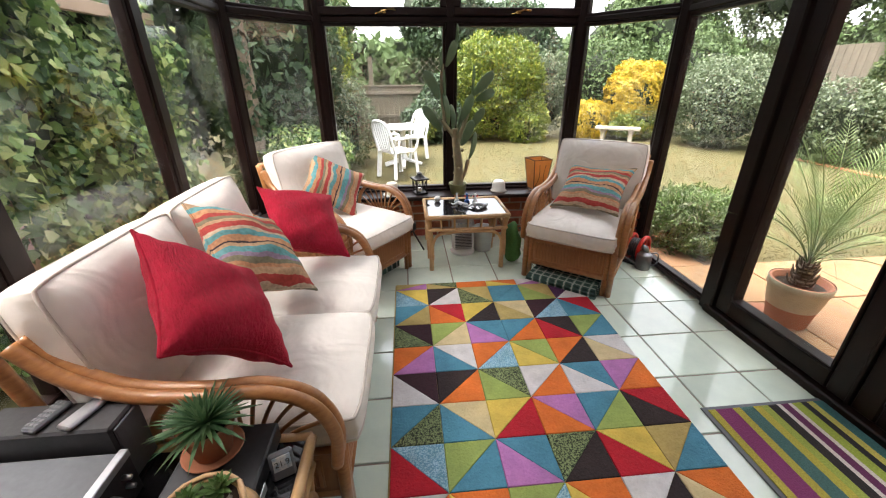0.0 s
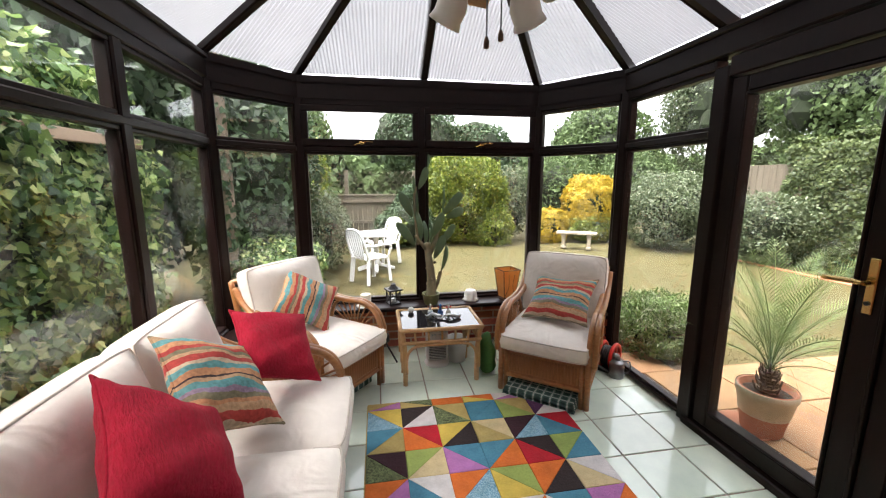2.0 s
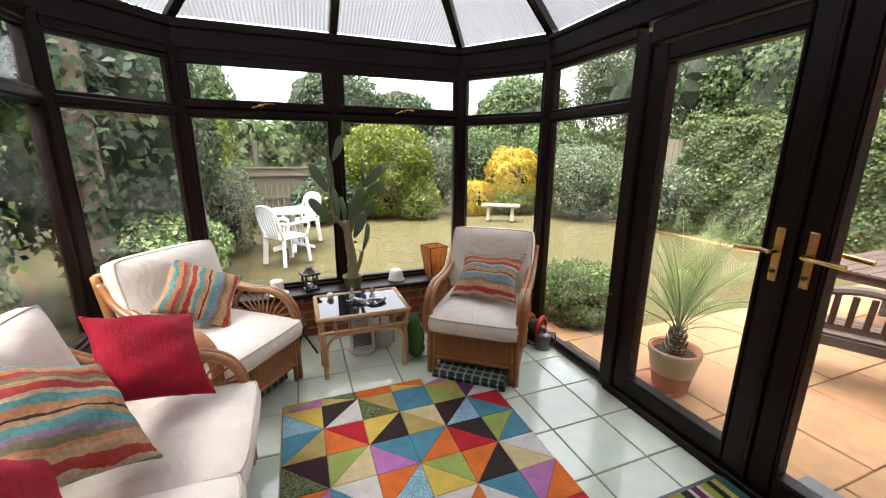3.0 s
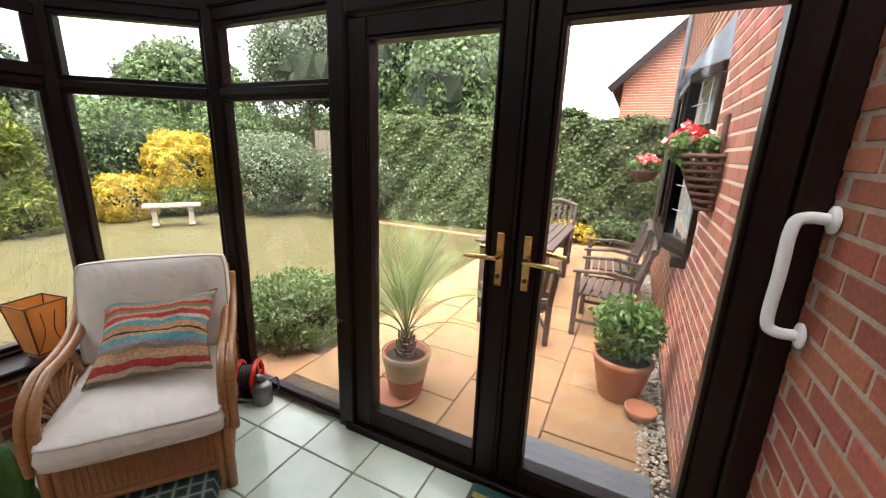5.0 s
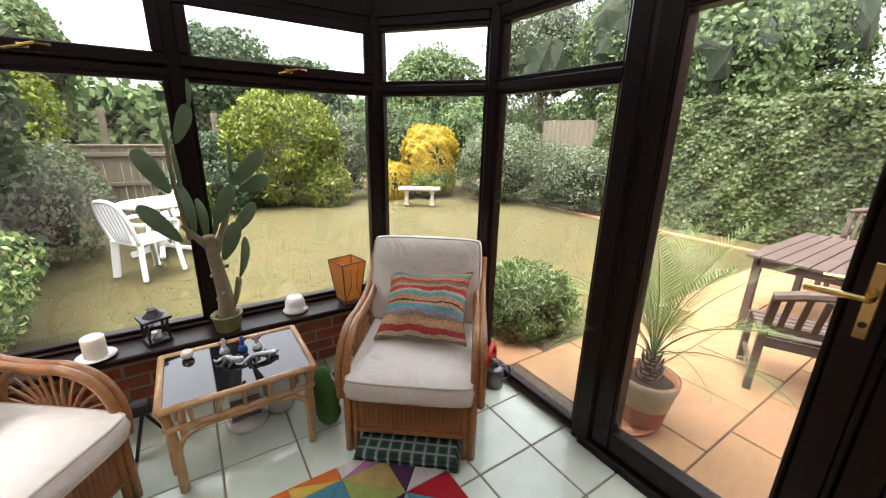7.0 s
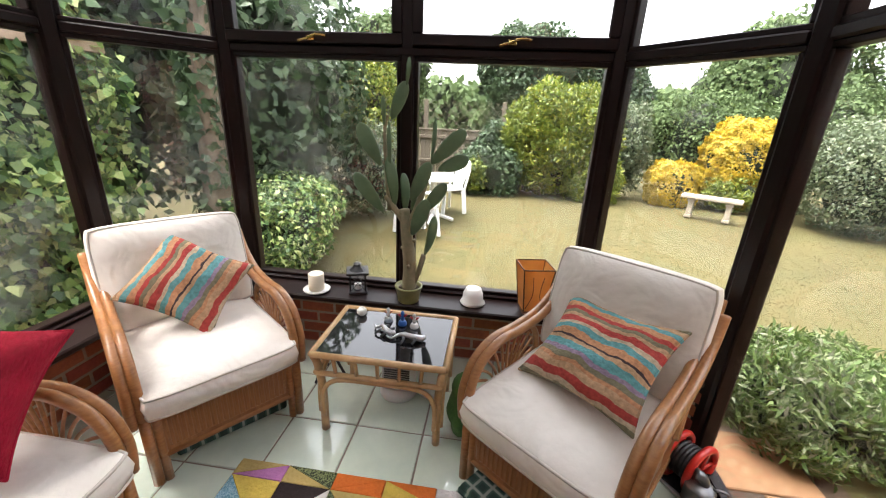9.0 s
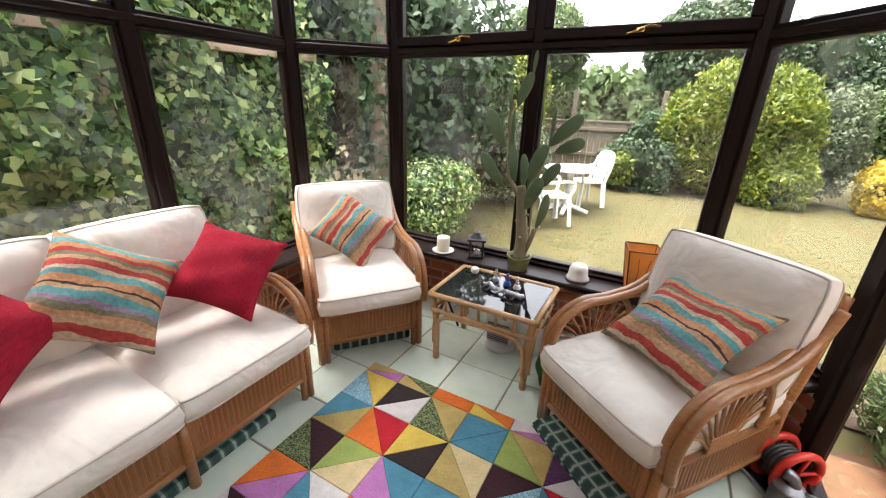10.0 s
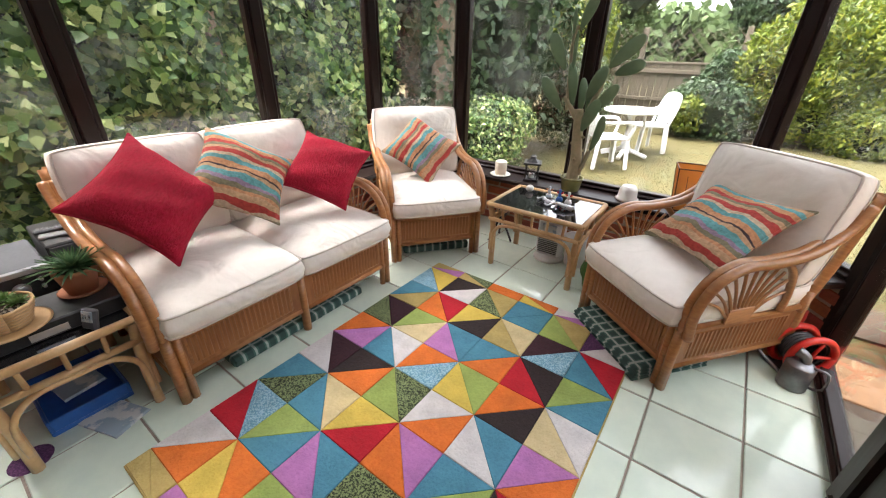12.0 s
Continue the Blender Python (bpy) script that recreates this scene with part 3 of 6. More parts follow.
def roof_panel(a, b, c, d):
    """Ribbed translucent sheet between eaves a-b and top c-d, its ribs running up the slope."""
    a, b, c, d = [Vector(p) + Vector((0, 0, .035)) for p in (a, b, c, d)]
    along = (b - a); up = ((c + d) / 2 - (a + b) / 2); nrm = along.cross(up).normalized()
    if nrm.z < 0:
        nrm = -nrm
    uph = (up - along * (up.dot(along) / along.length_squared)).normalized()
    n = max(4, int(along.length / .026)); bm = B()
    # sheet as a strip fan with small ridges
    def hit_top(p):
        # distance up the slope from p to the top edge or side edges
        best = 9.0
        for q0, q1 in ((b, c), (c, d), (d, a)):
            e = q1 - q0
            if e.length < 1e-4:
                continue
            ax_, ay_ = (q0 - a).dot(along.normalized()), (q0 - a).dot(uph); bx_, by_ = (q1 - a).dot(along.normalized()), (q1 - a).dot(uph)
            x = (p - a).dot(along.normalized())
            if abs(bx_ - ax_) < 1e-6 or not (min(ax_, bx_) - 1e-6 <= x <= max(ax_, bx_) + 1e-6):
                continue
            y = ay_ + (by_ - ay_) * (x - ax_) / (bx_ - ax_)
            if y > .002:
                best = min(best, y)
        return 0 if best > 8 else best
    prev = None
    for i in range(2 * n + 1):
        p = a + along * (i / (2 * n)); h = hit_top(p); o = nrm * (.004 if i % 2 else -.002)
        cur = (bm.verts.new(p + o), bm.verts.new(p + uph * h + o))
        if prev and (prev[1].co - prev[0].co).length + (cur[1].co - cur[0].co).length > .01:
            bm.faces.new((prev[0], cur[0], cur[1], prev[1]))
        prev = cur
    ob = mesh("ceiling", bm, "polycarbonate", kind="structure")


A3 = lambda p, z=E_: Vector((p[0], p[1], z))
mid = ((F0 + F1) / 2, YF)
for p, q in (((F0, YF), mid), (mid, (F1, YF)), ((F1, YF), (XR, YCR)), ((XL, YCL), (F0, YF)), ((XR, YCR), (XR, 1.95)), ((XL, 1.95), (XL, YCL))):
    roof_panel(A3(p), A3(q), APEX, APEX)
for x in (XR, XL):
    for y0, y1 in ((1.95, 1.12), (1.12, YH)):
        roof_panel((x, y0, E_), (x, y1, E_), (APEX.x, y1, APEX.z), (APEX.x, y0, APEX.z))

# floor tiles
floor_ = mesh("floor", box(B(), XL - .1, XR + .05, -3.2, YF + .1, -.12, -.006), "grout", kind="structure")
tb = B(); box(tb, -.1625, .1625, -.1625, .1625, -.012, .0, .003); tme = bpy.data.meshes.new("tile"); tb.to_mesh(tme); tb.free(); tme.materials.append(MAT["tile"])


def inside(x, y):
    if not (XL < x < XR and y < YF):
        return False
    if x > F1:
        return y < YF - (x - F1) * (YF - YCR) / (XR - F1)
    if x < F0:
        return y < YF - (F0 - x) * (YF - YCL) / (F0 - XL)
    return True


# inner brickwork, the low walls below the glazing


def brick_wall(name, a, b, z0, z1, bm_mat, mo_mat, hole=None, limit=300, near=None, thick=.1, label="", side=1.0, slab=None):
    a, b = Vector((*a, 0)), Vector((*b, 0)); d = b - a; Ln = d.length
    w = mesh(name, box(B(), 0, Ln, -thick / 2, thick / 2, z0, z1), mo_mat, kind="structure")
    if slab:
        bpy.data.meshes.remove(w.data); bm = B()
        for s in slab:
            box(bm, s[0], s[1], -thick / 2, thick / 2, s[2], s[3])
        w = mesh(name, bm, mo_mat, kind="structure")
    w.matrix_world = Matrix.Translation(a) @ d.to_track_quat("X", "Z").to_matrix().to_4x4()
    full = B(); box(full, -.1045, .1045, -.012, .012, -.0298, .0298, .003); fm = bpy.data.meshes.new("brick"); full.to_mesh(fm); full.free(); fm.materials.append(MAT[bm_mat])
    half = B(); box(half, -.051, .051, -.012, .012, -.0298, .0298, .003); hm = bpy.data.meshes.new("brick_half"); half.to_mesh(hm); half.free(); hm.materials.append(MAT[bm_mat])
    y = -side * (thick / 2 - .0085)
    cells = []
    r = 0; z = z0 + .0375
    while z + .03 < z1 + .01:
        x = (0 if r % 2 == 0 else -.1125)
        while x < Ln:
            l, rr = max(x, 0), min(x + .225, Ln)
            if rr - l > .05:
                cx = (l + rr) / 2
                if not (hole and any(h[0] - .01 < cx < h[1] + .01 and h[2] < z < h[3] for h in hole)):
                    cells.append((cx, z, rr - l > .2))
            x += .225
        z += .075; r += 1
    if near is not None and len(cells) > limit:
        cells.sort(key=lambda c: (c[0] - near[0]) ** 2 + (c[1] - near[1]) ** 2)
    for cx, z, f in cells[:limit]:
        o = new("brick", fm if f else hm); o.parent = w; o.location = (cx, y + random.uniform(-.001, .001), z); o.rotation_euler.z = random.uniform(-.008, .008)
    if len(cells) > limit:
        bm = []; F = []
        base = np.array([(sx, sy, sz) for sx in (-1, 1) for sy in (-1, 1) for sz in (-1, 1)], float)
        fi = np.array([(0, 1, 3, 2), (4, 6, 7, 5), (0, 4, 5, 1), (2, 3, 7, 6), (0, 2, 6, 4), (1, 5, 7, 3)])
        for i, (cx, z, f) in enumerate(cells[limit:]):
            bm.append(base * (.1045 if f else .049, .012, .0298) + (cx, y, z)); F.append(fi + 8 * i)
        from_np("brickwork", np.concatenate(bm), np.concatenate(F), bm_mat, w, kind="stuff")
    return w


def low_wall(a, b, n):
    brick_wall("wall_low_%d" % n, a, b, 0, SILL - .033, "brick", "mortar", limit=60, side=1.0)


low_wall((F0, YF), (F1, YF), 1); low_wall((F1, YF), (XR, YCR), 2); low_wall((XL, YCL), (F0, YF), 3); low_wall((XL, YH), (XL, YCL), 4)

# house wall: seen from inside beside the doorway and outside along the patio
DO0, DO1 = -.55, 1.25
brick_wall("wall_house_inside", (DO1, YH - .15), (XR + .06, YH - .15), 0, 3.3, "brick", "mortar", limit=150, near=(.5, 1.0), side=-1.0)
brick_wall("wall_house_left", (XL - .1, YH - .15), (DO0, YH - .15), 0, 3.3, "brick", "mortar", limit=60, near=(.4, 1.0), side=-1.0)
mesh("lintel", box(B(), DO0, DO1, -.2, YH - .1, 2.12, 3.3), "plaster", kind="structure")
OX0, OX1 = XR + .06, 7.0
bay = (3.45 - OX0, 5.15 - OX0, .9, 2.1)
brick_wall("wall_outside", (OX0, YH - .05), (OX1, YH - .05), G, 5.2, "brick_pale", "mortar_pale", hole=[bay], limit=300, near=(.9, 1.3), side=-1.0,
           slab=[(0, OX1 - OX0, G, bay[2]), (0, OX1 - OX0, bay[3], 5.2), (0, bay[0], bay[2], bay[3]), (bay[1], OX1 - OX0, bay[2], bay[3])])
mesh("wall_side", box(B(), OX1 - .02, OX1 + .2, -6, YH - .0, G, 5.2), "brick_pale", kind="structure")

# plain room behind the doorway
mesh("wall_south", box(B(), -2.6, 2.6, -3.3, -3.2, 0, 2.5), "plaster", kind="structure")
mesh("wall_west", box(B(), -2.7, -2.6, -3.3, YH, 0, 2.5), "plaster", kind="structure")
mesh("wall_east", box(B(), 2.6, 2.7, -3.3, YH - .2, 0, 2.5), "plaster", kind="structure")
mesh("ceiling_room", box(B(), -2.7, 2.7, -3.3, -.2, 2.5, 2.6), "plaster", kind="structure")
mesh("wall_room_north_1", box(B(), -2.6, DO0, -.2, YH - .21, 0, 3.3), "plaster", kind="structure")
mesh("wall_room_north_2", box(B(), DO1, 2.6, -.2, YH - .21, 0, 3.3), "plaster", kind="structure")
mesh("floor_room", box(B(), -2.7, 2.7, -3.3, -.2, -.1, -.004), "plaster", kind="structure")

# ---- outside ----
# lawn and ground to the horizon
V = np.array([(-400, -400, G - .03), (400, -400, G - .03), (400, 400, G - .03), (-400, 400, G - .03)], float)
from_np("ground", V, np.array([[0, 1, 2, 3]]), "lawn", kind="structure")
gn = 90000
gx, gy = RNG.uniform(-1.8, 8.2, gn), 2.75 + 8.5 * RNG.random(gn) ** 1.4
ok = (gy > np.where(gx > 2.9, 2.85, 3.75)) & (np.hypot(gx - 2.75, gy - 3.2) > .4)
gp = np.stack([gx, gy, np.full(gn, G - .03)], 1)[ok]; gn = len(gp)
hgt = RNG.uniform(.008, .02, gn); an = RNG.uniform(0, 6.28, gn); lean = RNG.normal(0, .012, (gn, 2)); wd = .003
s = np.stack([np.cos(an) * wd, np.sin(an) * wd, np.zeros(gn)], 1)
V = np.stack([gp - s, gp + s, gp + np.stack([lean[:, 0], lean[:, 1], hgt], 1)], 1).reshape(-1, 3)
from_np("grass", V, np.arange(len(V)).reshape(-1, 3), "grassblade", kind="stuff")

# patio
patio = mesh("patio", box(B(), XR + .05, 8.3, YH, 2.8, G - .12, G - .012), "joint", kind="structure")
bm = B(); box(bm, XR + .05, 2.7, 2.8, 3.25, G - .12, G - .012); box(bm, -1.0, 2.5, 3.5, 3.95, G - .12, G - .012); mesh("patio_edge", bm, "joint", kind="structure")
sl = B(); box(sl, -.296, .296, -.296, .296, -.03, .0, .005); sme = bpy.data.meshes.new("slab"); sl.to_mesh(sme); sl.free(); sme.materials.append(MAT["slab"])
sh = B(); box(sh, -.296, .296, -.195, .195, -.03, .0, .005); shm = bpy.data.meshes.new("slab_half"); sh.to_mesh(shm); sh.free(); shm.materials.append(MAT["slab"])
for j, y in enumerate((.7, 1.3, 1.9, 2.5)):
    for i in range(11):
        x = 2.27 + i * .6 + (.3 if j % 2 else 0)
        o = new("slab", sme); o.parent = patio; o.location = (x, y, G + random.uniform(-.003, .003))
for x, y in ((2.27, 3.0), ):
    o = new("slab", shm); o.parent = patio; o.location = (x, y, G)

# gravel strip at the foot of the wall
n = 2600; P = np.stack([RNG.uniform(2.1, 6.6, n), RNG.uniform(.31, .47, n), np.full(n, G + .004)], 1)
base = np.array([(1, 0, 0), (0, 1, 0), (-1, 0, 0), (0, -1, 0), (0, 0, .7), (0, 0, -.7)], float); fi = np.array([(0, 1, 4), (1, 2, 4), (2, 3, 4), (3, 0, 4), (1, 0, 5), (2, 1, 5), (3, 2, 5), (0, 3, 5)])
V = (base[None] * RNG.uniform(.007, .017, (n, 1, 3)) + P[:, None]).reshape(-1, 3); F = (fi[None] + 6 * np.arange(n)[:, None, None]).reshape(-1, 3)
from_np("gravel", V, F, "gravel", kind="stuff")


def hedge(name, label, x0, y0, x1, y1, z1, n, size, material, side, thick=.7, depth=.16, lobed=False, z0=G, category="hedge", jitter=.5):
    t = thing(name, label, category, ((x0 + x1) / 2, (y0 + y1) / 2, G)); inv = Vector(t.location)
    d = Vector((x1 - x0, y1 - y0, 0)); Ln = d.length; d.normalize(); nn = Vector((-d.y, d.x, 0)) * side
    a = Vector((x0, y0, 0)) - nn * (thick / 2 + .10); b = Vector((x1, y1, 0)) - nn * (thick / 2 + .10)
    # solid block behind the leaves, coloured as the hedge's shaded inside
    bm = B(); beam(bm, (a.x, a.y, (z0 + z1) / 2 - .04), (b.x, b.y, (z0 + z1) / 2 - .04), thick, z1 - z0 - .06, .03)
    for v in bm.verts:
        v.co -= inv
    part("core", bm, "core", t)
    P, N = wall_points(n, x0, y0, x1, y1, z0, z1, depth, side, thick=thick)
    leaves("foliage", P - np.array(inv), N, size, material, t, lobed=lobed, jitter=jitter)
    return t


def bush(name, label, c, r, n, size, material, lumps=14, lump=.42, category="shrub", wide=.6, core=.6, **kw):
    t = thing(name, label, category, (c[0], c[1], G)); c2 = (0, 0, c[2] - G)
    # added dark ball: paints in the shade seen between the leaves
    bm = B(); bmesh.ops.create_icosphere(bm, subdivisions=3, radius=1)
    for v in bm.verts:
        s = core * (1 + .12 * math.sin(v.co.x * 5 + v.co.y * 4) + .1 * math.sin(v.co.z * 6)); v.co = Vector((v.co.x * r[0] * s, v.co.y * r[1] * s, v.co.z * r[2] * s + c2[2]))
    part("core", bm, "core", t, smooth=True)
    P, N = blob(n, c2, r, lumps, lump); k = P[:, 2] > 0
    leaves("foliage", P[k], N[k], size, material, t, wide=wide, **kw)
    return t


def tree(label, c, h, r, n, size, material, trunk_r=.16, lumps=26, crown_z=None):
    t = thing("tree", label, "tree", (c[0], c[1], G)); cz = crown_z or h - r[2]
    bm = B(); tube(bm, [(0, 0, -.1), (.05, .03, cz * .5), (-.05, .08, cz), (0, 0, h * .85)], trunk_r, 10, 5, taper=.35)
    for k in range(7):
        a = k * 2.4; z = cz * (.65 + .06 * k); tube(bm, [(0, 0, z), (math.cos(a) * r[0] * .35, math.sin(a) * r[1] * .35, z + .35 * r[2]), (math.cos(a) * r[0] * .7, math.sin(a) * r[1] * .7, z + .5 * r[2])], trunk_r * .4, 6, 3, taper=.3)
    part("trunk", bm, "trunk", t, smooth=True)
    P, N = blob(n, (0, 0, cz), r, lumps, .36, fill=.5); leaves("crown", P, N, size, material, t, wide=.65)
    # dark balls, no leaves: the crown's inner shade as colour, closing its gaps
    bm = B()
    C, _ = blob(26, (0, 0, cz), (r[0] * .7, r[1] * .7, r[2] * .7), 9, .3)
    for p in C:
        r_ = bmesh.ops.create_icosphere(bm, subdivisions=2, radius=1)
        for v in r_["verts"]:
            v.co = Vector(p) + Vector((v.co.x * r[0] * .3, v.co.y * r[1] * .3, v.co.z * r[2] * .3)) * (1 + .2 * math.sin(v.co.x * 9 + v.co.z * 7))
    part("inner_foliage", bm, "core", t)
    return t


# left boundary
hedge("ivy_hedge", "tall ivy-covered boundary hedge with cream-edged leaves beside the conservatory", -2.25, 4.2, -2.25, -2.5, 2.35, 44000, .078, "leaf_ivy", 1.0, lobed=True, depth=.2, jitter=.55)
t = thing("boundary_rail", "pale weathered timber rail along the top of the ivy", "fence", (-2.22, 2.6, G))
part("rail", beam(B(), (0, -2.2, 1.98), (0, 1.6, 2.0), .05, .09, .005), "rail_timber", t)
for y_ in (-2.1, -.3, 1.5):
    part("post", box(B(), -.09, -.03, y_ - .04, y_ + .04, 0, 2.02, .004), "rail_timber", t)
t = thing("ivy_tree", "thick tree trunk wrapped in dark ivy beside the hedge", "tree", (-1.75, 4.6, G))
part("trunk", tube(B(), [(0, 0, 0), (.05, .02, 1.4), (0, .1, 3.4), (-.1, 0, 5)], .15, 12, 6, taper=.6), "trunk", t, smooth=True)
n = 2600; an = RNG.uniform(0, 6.28, n); zz = RNG.uniform(0, 4.4, n); P = np.stack([np.cos(an) * .17, np.sin(an) * .17, zz], 1); k = RNG.random(n) < .35 + .6 * (np.sin(an * 2 + zz * 2) > 0)
leaves("ivy", P[k], np.stack([np.cos(an), np.sin(an), an * 0], 1)[k], .09, "leaf_dark", t, lobed=True)
bush("laurel", "large dark glossy evergreen shrub against the boundary", (-1.9, 6.2, 1.6), (1.15, 1.5, 1.9), 9000, .13, "leaf_dark", 20, .4)
bush("laurel", "tall dark evergreen shrub behind the ivy hedge", (-3.3, 5.0, 2.2), (1.1, 1.4, 2.4), 7000, .14, "leaf_dark", 20, .4)
bush("variegated_shrub", "low variegated shrub with cream and green leaves", (-1.25, 4.9, .35), (.55, .7, .6), 5000, .055, "leaf_ivy", 12, .4)
bush("variegated_shrub", "loose olive-green shrub beside the lawn with reddish tips", (-1.2, 7.6, .6), (.7, 1.0, .95), 6000, .06, "leaf_grey", 14, .4)
bush("weeping_shrub", "tall light olive-green weeping shrub near the fence", (-1.7, 9.2, 1.3), (.75, 1.0, 1.5), 8000, .08, "leaf_lime", 16, .36)
bush("fence_shrub", "low dark shrub with light green shoots below the fence", (.75, 10.0, .35), (.9, .5, .7), 5000, .09, "leaf_dark", 12, .4)
bush("fence_shrub", "small bright green shrub in front of the fence", (.45, 9.7, .3), (.28, .3, .4), 1400, .09, "leaf_lime", 8, .4)

# fence with trellis
fe = thing("fence", "weathered grey-brown close-board garden fence with diamond trellis on top", "fence", (0, 10.6, G))
for i in range(40):
    x = -2.6 + i * .13; part("board", box(B(), x, x + .12, -.012 + .01 * (i % 2), .012 + .01 * (i % 2), 0, 1.28, .003), "fence_wood", fe)
part("rail", box(B(), -2.6, 2.6, -.05, -.012, 1.1, 1.17, .005), "fence_wood", fe); part("rail", box(B(), -2.6, 2.6, -.05, -.012, .55, .62, .005), "fence_wood", fe)
part("capping", box(B(), -2.6, 2.6, -.03, .05, 1.28, 1.32, .005), "fence_wood", fe)
for x in (-2.6, -.8, 1.0, 2.6):
    part("post", box(B(), x - .05, x + .05, .03, .12, 0, 1.95, .005), "fence_wood", fe)
bm = B()
for i in range(-6, 32):
    x = -2.6 + i * .17
    for sg in (1, -1):
        x0, x1 = (x, x + .6) if sg == 1 else (x + .6, x)
        if min(x0, x1) > -2.7 and max(x0, x1) < 2.7:
            beam(bm, (x0, .04 + .012 * sg, 1.33), (x1, .04 + .012 * sg, 1.93), .012, .008, 0)
part("trellis", bm, "fence_wood", fe)

# back of the garden
bush("conifer", "bushy golden-green conifer with feathery sprays at the lawn edge", (2.28, 10.5, 1.0), (1.4, 1.0, 1.45), 40000, .12, "leaf_lime", 70, .25, wide=.3, jitter=.9, droop=-.3, core=.62)
bush("conifer", "small low golden-green conifer in front of the large one", (3.05, 9.95, .25), (.6, .5, .6), 8000, .09, "leaf_lime", 24, .3, wide=.35, jitter=1.0, core=.6)
bush("grey_shrub", "silvery grey-green variegated shrub", (3.78, 10.6, .95), (.5, .5, 1.2), 8000, .07, "leaf_grey", 16, .36)
bush("dark_shrub", "dark green shrub behind the conifer", (.95, 10.4, .6), (.62, .5, .95), 6000, .1, "leaf_dark", 16, .4)
bush("clipped_shrub", "rounded clipped golden-yellow shrub behind the stone bench", (5.97, 10.2, .76), (.70, .6, .90), 52000, .05, "leaf_yellow", 30, 0, core=.84, jitter=.45)
bush("clipped_shrub", "low clipped yellow-green hedge beside the taller one", (4.72, 10.2, .25), (.52, .45, .52), 14000, .045, "leaf_yellow", 24, 0, core=.74, jitter=.45)
bush("clipped_shrub", "green lower growth beneath the golden shrub", (5.92, 9.95, .26), (.78, .55, .52), 12000, .05, "leaf_lime", 18, .3)
bush("ceanothus", "large rounded grey-green shrub at the lawn corner", (7.2, 8.6, .75), (1.2, 1.1, 1.15), 18000, .06, "leaf_grey", 26, .36)
bush("mixed_shrub", "green mixed shrub behind the clipped golden one", (5.6, 11.6, 1.2), (1.6, .9, 1.3), 12000, .09, "leaf_tree", 22, .36)
bush("mixed_shrub", "green mixed shrub beside the boundary fence", (7.6, 10.6, 1.3), (1.3, 1.0, 1.35), 10000, .09, "leaf_tree", 22, .36)

# boundary on the right
f2 = thing("fence", "grey weathered close-board fence panel behind the ivy", "fence", (8.1, 7.2, G))
for i in range(14):
    part("board", box(B(), -.012, .012, -.95 + i * .135, -.82 + i * .135, 0, 2.0, .003), "fence_wood", f2)
hedge("ivy_wall", "long boundary wall covered in light green ivy", 8.9, -1.5, 8.1, 6.6, 2.2, 110000, .062, "leaf_ivy_bright", 1.0, lobed=True, depth=.14, jitter=.42)
bush("border_plant", "low border planting with dry orange leaves under the ivy", (8.2, 1.8, .0), (.35, .8, .25), 1500, .07, "leaf_yellow", 10, .35)
bush("border_plant", "low green border planting at the foot of the ivy", (8.3, .9, .1), (.35, .6, .3), 1800, .07, "leaf_tree", 10, .35)
bm = B(); box(bm, 7.6, 7.72, 2.8, 8.0, G - .06, G - .005, .01); mesh("lawn_edging", bm, "terracotta", kind="structure")

bush("climber", "grey-green climbing shrub spilling in front of the fence panel", (7.7, 6.9, .55), (.6, 1.3, .95), 9000, .06, "leaf_grey", 20, .36)
# lavender at the corner of the patio
bush("lavender", "dense rounded lavender bush at the corner of the patio", (2.76, 3.28, .04), (.54, .48, .40), 13000, .06, "leaf_lavender", 22, .34, wide=.25, droop=-.6)

# far trees
for c, h, r, n, s, m_, lb in (
    ((-6, 9), 7.5, (2.6, 2.6, 3.4), 12000, .2, "leaf_dark", "tall dark green tree behind the boundary hedge"),
    ((-5.6, 2.5), 6.0, (2.0, 2.4, 2.6), 9000, .2, "leaf_dark", "tall dark tree behind the ivy hedge"),
    ((-3.3, 16), 5.2, (1.9, 1.6, 2.2), 9000, .2, "leaf_tree", "rounded green tree beyond the fence"),
    ((1.9, 17.5), 5.3, (2.0, 1.6, 2.1), 9000, .2, "leaf_dark", "dark rounded tree beyond the fence"),
    ((4.6, 18), 4.6, (2.0, 1.6, 2.0), 9000, .2, "leaf_dark", "dark tree beyond the shrubs"),
    ((9.2, 15), 5.0, (2.4, 1.8, 2.4), 11000, .2, "leaf_tree", "green tree behind the garden shrubs"),
    ((12.5, 12.5), 7.2, (2.3, 2.0, 3.0), 12000, .15, "leaf_grey", "pale grey-green birch tree with loose crown"),
    ((13.5, 8.6), 7.6, (2.6, 2.4, 3.4), 16000, .2, "leaf_tree", "large broad-leaved tree behind the ivy wall"),
    ((12.0, 6.0), 5.4, (1.8, 1.7, 2.2), 11000, .2, "leaf_tree", "rounded green tree behind the ivy wall"),
    ((15.5, 6.0), 7.0, (2.2, 2.2, 3.0), 14000, .18, "leaf_tree", "large green tree beyond the ivy wall")):
    tree(lb, c, h, r, int(n * 1.7), s * .74, m_)
for x0, y0, x1, y1, z1 in ((-30, 24, 30, 26, 3.2), (24, 25, 30, -10, 3.6), (-14, 25, -14, -10, 4.0)):
    side = -1.0 if x0 == -30 else 1.0
    hedge("far_wood", "distant line of green trees", x0, y0, x1, y1, z1, 16000, .5, "leaf_tree", 1.0 if x0 == -14 else -1.0, thick=2.0, depth=.9, category="trees")["kind"] = "stuff"

# ---- furniture ----


